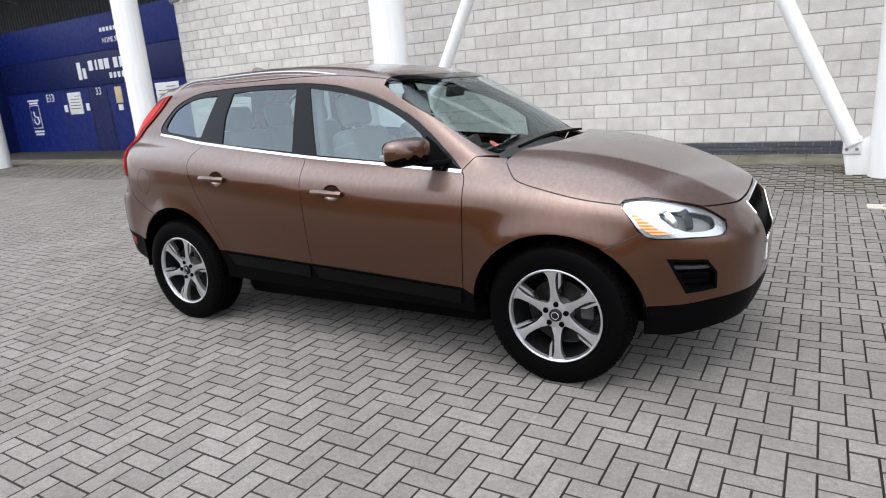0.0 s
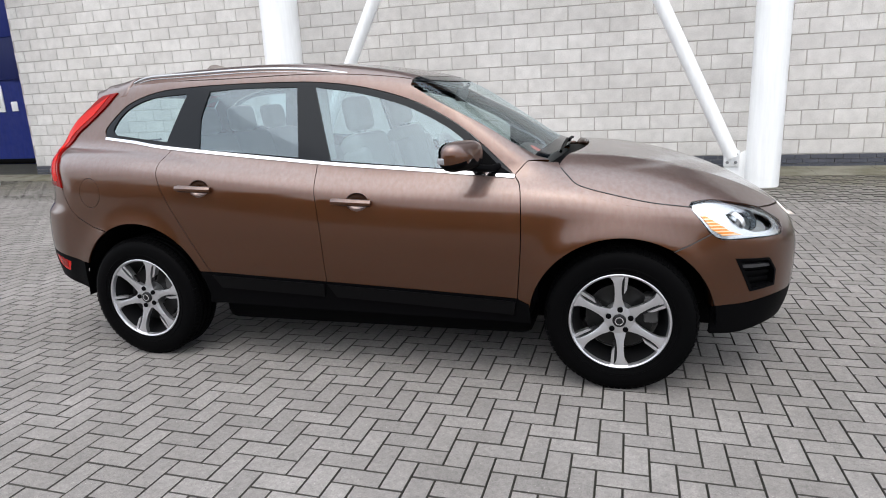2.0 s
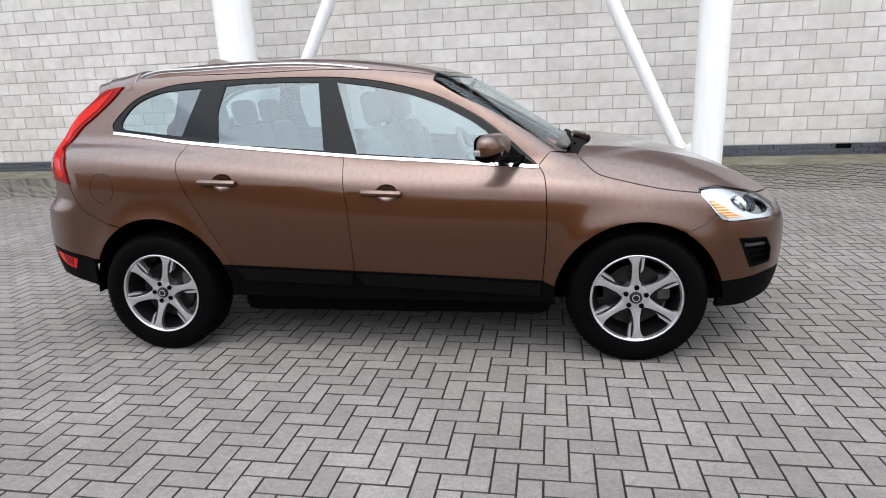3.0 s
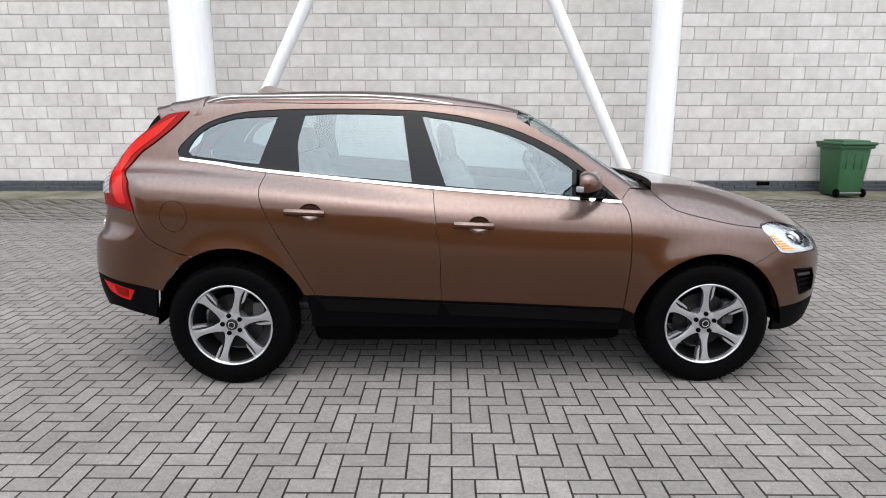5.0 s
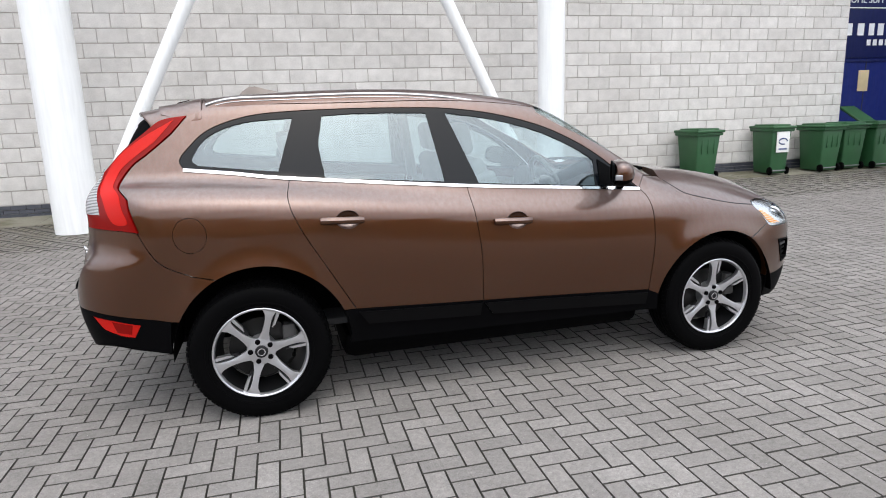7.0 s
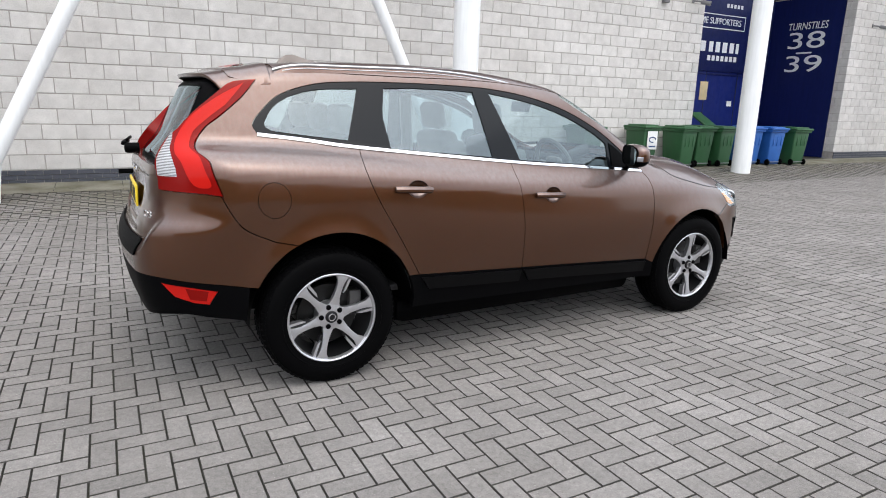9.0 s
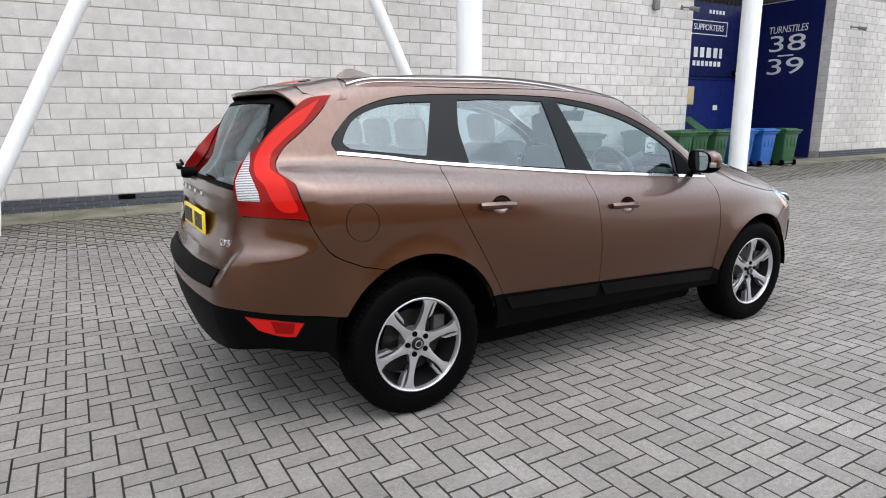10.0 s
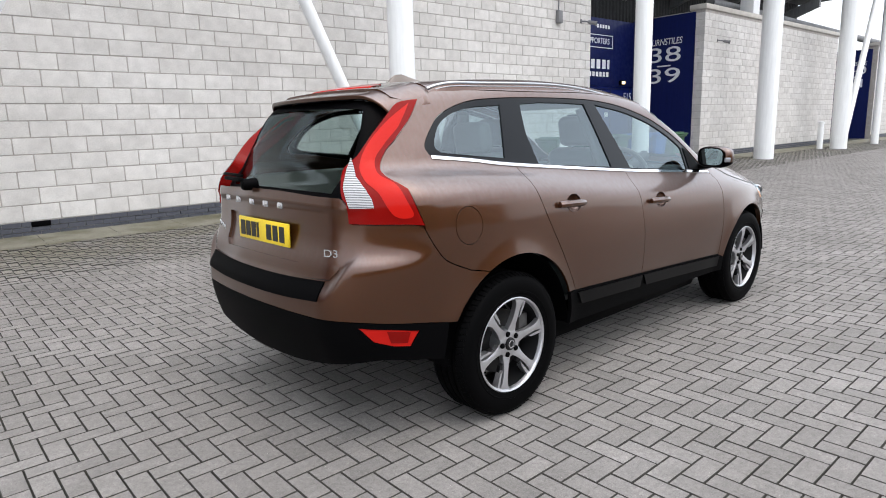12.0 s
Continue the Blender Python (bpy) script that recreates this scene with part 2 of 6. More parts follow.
# ---- mesh helpers ----
def mesh_of(name, bm, mat=None, smooth=True):
    me = bpy.data.meshes.new(name)
    bm.normal_update()
    bm.to_mesh(me)
    bm.free()
    if mat:
        for k in (mat if isinstance(mat, (list, tuple)) else [mat]):
            me.materials.append(k)
    if smooth:
        me.shade_smooth()
        me.set_sharp_from_angle(angle=radians(38))
    return me


def part(name, bm, mat, parent=None, label="", at=None, smooth=True):
    """Links a bmesh (or mesh) as one object under a thing or part."""
    me = mesh_of(name, bm, mat, smooth) if isinstance(bm, bmesh.types.BMesh) else bm
    if me is bm and mat and not me.materials:
        me.materials.append(mat)
    ob = new(name, me)
    if at is not None:
        ob.matrix_basis = at
    if parent is not None:
        ob.parent = parent
    if label:
        ob["label"] = label
    return ob


def thing(name, label, category, m=None, group="", kind=""):
    ob = new(name)
    ob.empty_display_size = .1
    if m is not None:
        ob.matrix_basis = m
    return tagged(ob, label, category, group, kind)


def box(sx, sy, sz, r=0.0, seg=2, centre=(0, 0, 0), taper=1.0, bm=None):
    """A box, bevelled by r, its bottom narrowed by taper."""
    out = bm or bmesh.new()
    vs = bmesh.ops.create_cube(out, size=1)["verts"]
    for v in vs:
        k = taper if v.co.z < 0 else 1
        v.co = Vector((v.co.x * sx * k, v.co.y * sy * k, v.co.z * sz)) + Vector(centre)
    if r:
        es = {e for v in vs for e in v.link_edges}
        bmesh.ops.bevel(out, geom=list(es), offset=r, segments=seg, profile=.5, affect="EDGES")
    return out


def rod(a, b, r, n=16, r2=None, bm=None):
    """A round rod from a to b."""
    out = bm or bmesh.new()
    a, b = Vector(a), Vector(b)
    d = b - a
    m = Matrix.Translation((a + b) / 2) @ d.to_track_quat("Z", "Y").to_matrix().to_4x4()
    bmesh.ops.create_cone(out, cap_ends=True, segments=n, radius1=r, radius2=r if r2 is None else r2, depth=d.length, matrix=m)
    return out


def lathe(profile, n=48, axis="z", bm=None):
    """A profile of (radius, height) turned round an axis."""
    out = bm or bmesh.new()
    rings = []
    for r, h in profile:
        ring = []
        for i in range(n):
            a = 2 * math.pi * i / n
            c, s = r * math.cos(a), r * math.sin(a)
            ring.append(out.verts.new((c, s, h) if axis == "z" else (c, h, s)))
        rings.append(ring)
    for p, q in zip(rings, rings[1:]):
        for i in range(n):
            j = (i + 1) % n
            out.faces.new((p[i], p[j], q[j], q[i]))
    bmesh.ops.recalc_face_normals(out, faces=out.faces)
    return out


def tube(points, r, n=8, bm=None, flat=1.0, closed=False):
    """A tube along points; flat squeezes it in z."""
    out = bm or bmesh.new()
    pts = [Vector(p) for p in points]
    rings = []
    for i, p in enumerate(pts):
        d = (pts[min(i + 1, len(pts) - 1)] - pts[max(i - 1, 0)]).normalized()
        side = d.cross(Vector((0, 0, 1)))
        side = side.normalized() if side.length > 1e-4 else Vector((1, 0, 0))
        up = side.cross(d).normalized()
        ring = []
        for k in range(n):
            a = 2 * math.pi * k / n
            ring.append(out.verts.new(p + side * (r * math.cos(a)) + up * (r * flat * math.sin(a))))
        rings.append(ring)
    for p, q in zip(rings, rings[1:]):
        for k in range(n):
            out.faces.new((p[k], p[(k + 1) % n], q[(k + 1) % n], q[k]))
    if not closed:
        out.faces.new(rings[0][::-1])
        out.faces.new(rings[-1])
    bmesh.ops.recalc_face_normals(out, faces=out.faces)
    return out


def prism(outline, depth, axis="y", bevel=0.0):
    """A flat outline of (a, b) given depth along an axis, from 0 towards plus."""
    out = bmesh.new()
    put = {"y": lambda a, b: (a, 0, b), "z": lambda a, b: (a, b, 0), "x": lambda a, b: (0, a, b)}[axis]
    f = out.faces.new([out.verts.new(put(a, b)) for a, b in outline])
    r = bmesh.ops.extrude_face_region(out, geom=[f])
    step = {"y": (0, depth, 0), "z": (0, 0, depth), "x": (depth, 0, 0)}[axis]
    bmesh.ops.translate(out, verts=[v for v in r["geom"] if isinstance(v, bmesh.types.BMVert)], vec=step)
    bmesh.ops.recalc_face_normals(out, faces=out.faces)
    if bevel:
        bmesh.ops.bevel(out, geom=list(out.edges), offset=bevel, segments=2, profile=.5, affect="EDGES")
    return out


def quads(name, verts, faces, mat):
    me = bpy.data.meshes.new(name)
    me.from_pydata(verts, [], faces)
    me.materials.append(mat)
    me.update()
    return me


def words(text, size, mat, name="lettering", parent=None, m=None, depth=.004, shear=0.0, wide=1.0, align="CENTER", span=0.0):
    cu = bpy.data.curves.new(name, "FONT")
    cu.body, cu.size, cu.extrude, cu.align_x, cu.align_y, cu.shear = text, size, depth, align, "CENTER", shear
    tmp = bpy.data.objects.new(name, cu)
    me = bpy.data.meshes.new_from_object(tmp)
    bpy.data.objects.remove(tmp)
    if span:
        xs = [v.co.x for v in me.vertices]
        wide = span / (max(xs) - min(xs))
    me.transform(Matrix.Diagonal((wide, 1, 1, 1)))
    me.materials.append(mat)
    ob = new(name, me)
    ob.parent = parent
    if m is not None:
        ob.matrix_basis = m
    return ob

# ---- ground ----
WALL, SKIRT, COURSE = 10.87, .33, .2265


def ground_height(y):
    """Level, then a gentle fall away from the wall."""
    return .135 * min(max((y - 8.2) / 2.6, 0), 1)


gv, gf = [], []
gx = [-600, -60, -30, -14, 12, 30, 60, 600]
gy = [-600, -60, -12, 3, 8.2, 9.0, 9.9, 10.87, 14, 60, 600]
for y in gy:
    for x in gx:
        gv.append((x, y, ground_height(y) - .012))
for j in range(len(gy) - 1):
    for i in range(len(gx) - 1):
        a = j * len(gx) + i
        gf.append((a, a + 1, a + 1 + len(gx), a + len(gx)))
tagged(part("ground", quads("ground", gv, gf, JOINT), None), "dark mossy bedding between the paving blocks", "ground", kind="structure")

# ---- building ----
def solid(name, x0, x1, y0, y1, z0, z1, mat, parent=None, r=0.0):
    return part(name, box(x1 - x0, y1 - y0, z1 - z0, r, centre=((x0 + x1) / 2, (y0 + y1) / 2, (z0 + z1) / 2)), mat, parent, smooth=bool(r))


def wall_run(name, x0, x1, y0, y1, z1, label):
    """A masonry wall's core, its face set back behind the blocks."""
    return tagged(solid(name, x0, x1, y0 + .012, y1, .1, z1, MORTAR), label, "wall", kind="structure")


X_LEFT, X_RIGHT, X_PIER, X_END = -13.98, 8.34, 14.62, 27.5
BACK, TOP_MAIN, TOP_PIER = 13.5, 5.45, 4.96
wall_main = wall_run("wall_main", X_LEFT, X_RIGHT, WALL, WALL + 2.6, TOP_MAIN, "pale split-faced concrete block wall with recessed joints")
wall_east = wall_run("wall_east", X_PIER, X_END, WALL, WALL + .5, TOP_PIER, "lower pale block wall with a light coping")
wall_far = wall_run("wall_far", 33.8, 48.0, WALL, WALL + .5, TOP_PIER, "distant pale block wall beyond the second entrance")


def coping(x0, x1):
    c = tagged(solid("trim", x0 - .05, x1 + .03, WALL - .04, WALL + .54, TOP_PIER, TOP_PIER + .16, COPING, r=.012), "pale cast stone coping along the wall top", "coping", kind="structure")
    return c


coping(X_PIER, 27.5)
coping(33.8, 48.0)

# blue entrance panelling
panel_left = tagged(solid("wall_entrance_left", -28.6, X_LEFT + .35, BACK, BACK + .2, .1, 4.75, BLUE), "royal blue painted entrance panelling with doors and notices", "wall", kind="structure")
panel_left.location.x = -.30
panel_right = tagged(solid("wall_entrance_right", X_RIGHT, X_PIER, BACK, BACK + .2, .1, 4.85, BLUE), "royal blue painted entrance panelling with white lettering", "wall", kind="structure")
ret_right = tagged(solid("wall_turnstile", X_PIER - .04, X_PIER + .3, 11.2, BACK - .003, .14, 4.9, DEEPBLUE), "dark blue return panel with large white turnstile numbers", "wall", kind="structure")
tagged(solid("wall_pier", X_PIER + .03, X_PIER + .5, WALL + .5, BACK, .1, TOP_PIER - .02, MORTAR), "block return of the lower wall", "wall", kind="structure")
ret_left = tagged(solid("wall_return_left", -28.9, -28.6, WALL, BACK, .1, 4.75, DEEPBLUE), "dark blue return panel of the entrance", "wall", kind="structure")
far_back = tagged(solid("wall_entrance_far", 27.5, 33.8, BACK, BACK + .2, .1, 4.85, BLUE), "royal blue entrance panelling far along the wall", "wall", kind="structure")
far_ret = tagged(solid("wall_turnstile_far", 33.74, 33.8 - .003, WALL + .25, BACK, .14, 4.8, DEEPBLUE), "dark blue return panel with white numbers", "wall", kind="structure")
wall_west = wall_run("wall_west", -46.0, -28.9, WALL, WALL + 2.6, TOP_MAIN, "pale block wall beyond the entrance")


def facing(x, y, z, turn=0):
    """A pose for flat things on a wall that faces -y (turn 0) or -x (turn -90)."""
    return pose(x, y, z, 90, 0, turn)


def bar(parent, x, y, z, w, h, mat, turn=0, d=.006):
    """A plain raised bar on a wall: unreadable writing, marks."""
    return part("lettering_bar", box(w, h, d), mat, parent, at=facing(x, y, z, turn), smooth=False)


# fascia, door seams and lettering, right-hand entrance
part("fascia", box(X_PIER - X_RIGHT - .01, .05, 2.20, .006, centre=((X_PIER + X_RIGHT) / 2, BACK - .028, 3.74)), DEEPBLUE, panel_right)
for x in (8.9, 10.35, 11.8, 13.25, 14.45):
    part("door_seam", box(.02, .012, 2.4, centre=(x, BACK - .005, 1.42)), INK, panel_right, smooth=False)
part("door_head", box(5.9, .03, .05, .004, centre=(11.5, BACK - .014, 2.56)), DEEPBLUE, panel_right)
YF = BACK - .058
words("HOME SUPPORTERS", .26, LETTER, parent=panel_right, m=facing(11.95, YF, 4.10), wide=.95)
for z in (4.30, 3.90):
    bar(panel_right, 11.95, YF, z, 2.55, .025, LETTER)
for x in (10.68, 13.22):
    bar(panel_right, x, YF, 4.10, .025, .42, LETTER)
for x, w in ((11.05, .30), (11.45, .26), (11.80, .22), (12.10, .24), (12.42, .26), (12.74, .24), (13.0, .16)):
    bar(panel_right, x, YF, 3.36, w * .8, .30, LETTER)
for k in range(7):
    bar(panel_right, 11.75 + .20 * k, YF, 3.03, .13, .15, LETTER)
for k in range(5):
    bar(panel_right, 12.35 + .16 * k, YF, 4.58, .10, .11, LETTER)
words("E15", .40, LETTER, parent=panel_right, m=facing(14.30, BACK - .008, 2.28), wide=.85)
part("notice", box(.34, .012, .55, .003, centre=(11.75, BACK - .008, 2.05)), PAPER, panel_right, "yellowed paper notice")
part("notice", box(.22, .012, .16, .003, centre=(13.0, BACK - .008, 1.68)), PLATEWHITE, panel_right, "small white notice")
lamp = thing("bulkhead_light", "small yellowed bulkhead light on the blue fascia", "light", pose(13.79, BACK - .06, 2.77))
part("body", box(.26, .10, .16, .02, centre=(0, -.05, 0)), BLACK, lamp)
part("lens", box(.18, .03, .10, .012, centre=(0, -.11, 0)), LAMPGLOW, lamp, "glowing warm lens")
xr = X_PIER - .045
words("TURNSTILES", .30, LETTER, parent=ret_right, m=facing(xr, 12.26, 4.06, -90), shear=.12, span=1.25)
words("38", .70, LETTER, parent=ret_right, m=facing(xr, 12.26, 3.62, -90), span=1.16)
bar(ret_right, xr - .004, 12.26, 3.27, .50, .045, LETTER, -90)
words("39", .70, LETTER, parent=ret_right, m=facing(xr, 12.26, 2.92, -90), span=1.16)
xf = 33.735
words("TURNSTILES", .28, LETTER, parent=far_ret, m=facing(xf, 11.85, 4.08, -90), shear=.12, span=1.0)
words("40", .62, LETTER, parent=far_ret, m=facing(xf, 11.8, 3.72, -90), span=.95)
words("41", .62, LETTER, parent=far_ret, m=facing(xf, 11.8, 3.04, -90), span=.90)
bar(far_ret, xf - .004, 11.8, 3.38, .40, .04, LETTER, -90)

# left-hand entrance
part("fascia", box(14.8, .05, 1.15, .006, centre=(-21.2, BACK - .028, 4.12)), BLUE, panel_left)
part("fascia", box(14.8, .05, 1.10, .006, centre=(-21.2, BACK - .026, 2.98)), DEEPBLUE, panel_left)
YL = BACK - .058
words("HOME SUPPORTERS", .24, LETTER, parent=panel_left, m=facing(-20.0, YL, 3.86), wide=.95)
for k in range(9):
    bar(panel_left, -21.0 + .2 * k, YL, 4.22, .13, .13, LETTER)
bar(panel_left, -22.75, YL, 2.98, .22, .60, LETTER)
bar(panel_left, -22.45, YL, 2.88, .20, .36, LETTER)
for x, w in ((-22.0, .26), (-21.66, .12), (-21.36, .26), (-21.02, .26), (-20.5, .24), (-20.14, .28), (-19.72, .34), (-19.36, .2), (-19.06, .22)):
    bar(panel_left, x, YL, 3.12, w, .34, LETTER)
for k in range(7):
    bar(panel_left, -20.9 + .24 * k, YL, 2.72, .15, .19, LETTER)
for x in (-27.1, -24.24, -22.55, -21.35, -19.6, -18.9, -16.2, -15.2):
    part("door_seam", box(.03, .012, 2.3, centre=(x, BACK - .005, 1.32)), INK, panel_left, smooth=False)
for x0, x1 in ((-22.5, -21.4), (-19.55, -18.95), (-16.15, -15.25)):
    part("turnstile_opening", box(x1 - x0, .02, 2.15, centre=((x0 + x1) / 2, BACK - .004, 1.22)), DEEPBLUE, panel_left, smooth=False)
words("E13", .42, LETTER, parent=panel_left, m=facing(-25.15, BACK - .008, 2.14), wide=.9)
words("33", .36, LETTER, parent=panel_left, m=facing(-21.9, BACK - .02, 2.22), wide=1.0)
words("35", .36, LETTER, parent=panel_left, m=facing(-19.25, BACK - .02, 2.22), wide=1.0)
for x0, z0, x1, z1 in ((-23.93, 1.49, -23.07, 2.28), (-18.65, 1.58, -17.45, 2.30)):
    nb_ = part("notice_board", box(x1 - x0, .02, z1 - z0, .004, centre=((x0 + x1) / 2, BACK - .012, (z0 + z1) / 2)), PLATEWHITE, panel_left, "white printed notice board")
    for k in range(5):
        part("text_bar", box((x1 - x0) * (.75 if k else .4), .004, .03, centre=((x0 + x1) / 2 + (.2 if not k else 0), BACK - .025, z1 - .14 - .11 * k)), TRIMGREY, nb_, smooth=False)
for x in (-24.2, -22.75, -19.0, -17.1):
    part("notice", box(.22, .012, .26, .002, centre=(x, BACK - .008, 1.72)), PLATEWHITE, panel_left, "small white notice")
for x in (-20.75, -19.95):
    part("notice", box(.38, .012, .55, .002, centre=(x, BACK - .008, 2.05)), PAPER, panel_left, "yellowed paper notice")
    part("notice", box(.26, .012, .2, .002, centre=(x, BACK - .008, 1.62)), PLATEWHITE, panel_left, "small white notice")
wc = part("access_sign", box(.66, .012, .9, .004, centre=(-26.45, BACK - .008, 1.5)), LETTER, panel_left, "blue and white wheelchair access sign")
part("sign_field", box(.60, .006, .84, centre=(-26.45, BACK - .0165, 1.5)), BLUE, wc, smooth=False)
part("wheelchair_wheel", tube([(-26.42 + .17 * math.cos(a), BACK - .022, 1.38 + .17 * math.sin(a)) for a in [math.radians(-200 + 13 * k) for k in range(20)]], .026, 6), LETTER, wc)
part("wheelchair_seat", tube([(-26.52, BACK - .022, 1.72), (-26.50, BACK - .022, 1.50), (-26.32, BACK - .022, 1.48), (-26.24, BACK - .022, 1.28)], .03, 6), LETTER, wc)
for z, w in ((2.12, .8), (2.02, .6), (.93, .7), (.82, .6)):
    bar(panel_left, -26.45, BACK - .008, z, w, .07, LETTER)
part("plinth", box(4.0, .05, .14, .004, centre=(-17.0, BACK - .03, .21)), BLACK, panel_left)

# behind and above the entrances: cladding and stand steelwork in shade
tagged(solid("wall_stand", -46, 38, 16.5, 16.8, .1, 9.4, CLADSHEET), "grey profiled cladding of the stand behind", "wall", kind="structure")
rib_v, rib_f = [], []
for k in range(327):
    x = -44 + .25 * k
    for dx, dy in ((0, 0), (.06, -.04), (.14, -.04), (.20, 0)):
        rib_v += [(x + dx, 16.49 + dy, 4.0), (x + dx, 16.49 + dy, 8.9)]
    b0 = len(rib_v) - 8
    rib_f += [(b0, b0 + 2, b0 + 3, b0 + 1), (b0 + 2, b0 + 4, b0 + 5, b0 + 3), (b0 + 4, b0 + 6, b0 + 7, b0 + 5)]
tagged(part("cladding_ribs", quads("cladding_ribs", rib_v, rib_f, CLADSHEET), None), "grey profiled sheet ribs", "cladding", kind="stuff")
tagged(solid("ceiling_stand", -46, 38, 13.9, 19.5, 8.2, 8.5, SOFFIT), "dark underside of the stand roof", "ceiling", kind="structure")
# overhang added out of view, so bonnet, roof and screen reflect dark
tagged(solid("ceiling_overhang", -46, 30, 9.0, 16.5, 9.45, 9.75, CLADSHEET), "dark unseen overhang above the columns, added to darken the car's reflections", "ceiling", kind="structure")
for x in np.arange(-40, 38, 3.9):
    b = thing("roof_beam", "grey sloping steel beam under the stand", "beam", pose(float(x), 14.0, 7.4), "grey beams under the stand")
    part("web", prism([(0, 0), (5.2, -1.9), (5.2, -1.35), (0, .55)], .24, "x"), SOFFIT, b)

# unseen backdrop closing the place behind the camera, added as a dark reflected band
enclosure = paint("dark_backdrop", (.055, .055, .05), .8, .3)
tagged(solid("wall_south", -70, 30, -32.5, -32, -.05, 8.0, enclosure), "plain dark backdrop wall added unseen behind the camera", "wall", kind="structure")

# ---- the car: a form from which every panel is cut ----
def spline(*knots):
    """Natural cubic through (x, y) knots, straight beyond the ends."""
    k = np.array(knots, float)
    x, y = k[:, 0], k[:, 1]
    n = len(x)
    h = np.diff(x)
    a = np.eye(n)
    b = np.zeros(n)
    for i in range(1, n - 1):
        a[i, i - 1], a[i, i], a[i, i + 1] = h[i - 1], 2 * (h[i - 1] + h[i]), h[i]
        b[i] = 6 * ((y[i + 1] - y[i]) / h[i] - (y[i] - y[i - 1]) / h[i - 1])
    m = np.linalg.solve(a, b)
    s0 = (y[1] - y[0]) / h[0] - h[0] * m[1] / 6
    s1 = (y[-1] - y[-2]) / h[-1] + h[-1] * m[-2] / 6

    def f(q):
        q = np.asarray(q, float)
        i = np.clip(np.searchsorted(x, q) - 1, 0, n - 2)
        d, e = q - x[i], x[i + 1] - q
        mid = m[i] * e ** 3 / (6 * h[i]) + m[i + 1] * d ** 3 / (6 * h[i]) + (y[i] / h[i] - m[i] * h[i] / 6) * e + (y[i + 1] / h[i] - m[i + 1] * h[i] / 6) * d
        return np.where(q < x[0], y[0] + s0 * (q - x[0]), np.where(q > x[-1], y[-1] + s1 * (q - x[-1]), mid))
    return f


def smax(a, b, k):
    """The greater of two, rounded over k."""
    h = np.maximum(k - np.abs(a - b), 0) / k
    return np.maximum(a, b) + h * h * k / 4


def smin(a, b, k):
    return -smax(-a, -b, k)


# the car's form: u forward from the wheelbase's middle, v to the side, z up
PLAN = spline((-2.3, .79), (-1.95, .868), (-1.387, .925), (-.6, .932), (.3, .93), (1.387, .925), (1.75, .875), (2.1, .80), (2.4, .70))
RISE = spline((-2.3, .235), (-1.6, .20), (-.5, .10), (.4, .025), (1.0, 0), (1.6, -.07), (2.3, -.20))
SECT = spline((.15, -.075), (.36, -.043), (.52, -.020), (.64, -.007), (.72, -.003), (.79, -.0055), (.86, -.013), (.93, -.021), (1.0, -.027), (1.1, -.034))
DECK = spline((-2.3, 1.30), (-1.5, 1.29), (-.5, 1.21), (.4, 1.15), (.95, 1.165), (1.3, 1.15), (1.6, 1.10), (1.9, 1.005), (2.1, .91), (2.25, .80), (2.35, .68))
ROOF = spline((-2.2, 1.585), (-1.8, 1.655), (-1.5, 1.688), (-.8, 1.715), (-.25, 1.695), (.1, 1.65), (.5, 1.56), (.8, 1.46))
CABIN = spline((-2.3, .67), (-1.9, .735), (-1.3, .79), (-.5, .815), (.3, .815), (.9, .79), (1.3, .75))
TAIL = spline((.2, 2.12), (.45, 2.225), (.60, 2.258), (.72, 2.260), (.80, 2.252), (.88, 2.238), (.94, 2.216), (1.0, 2.203), (1.1, 2.195), (1.2, 2.175), (1.3, 2.11))
NOSE = spline((.15, 2.12), (.3, 2.23), (.5, 2.285), (.7, 2.29), (.85, 2.27), (1.0, 2.17))


def arch(u, z, r=.40):
    """Flare round the wheel openings."""
    out = 0
    for c in (-1.387, 1.387):
        d = np.hypot(u - c, z - .37)
        out = out + .023 * np.exp(-((d - r) / .095) ** 2) * (z > .2)
    return out


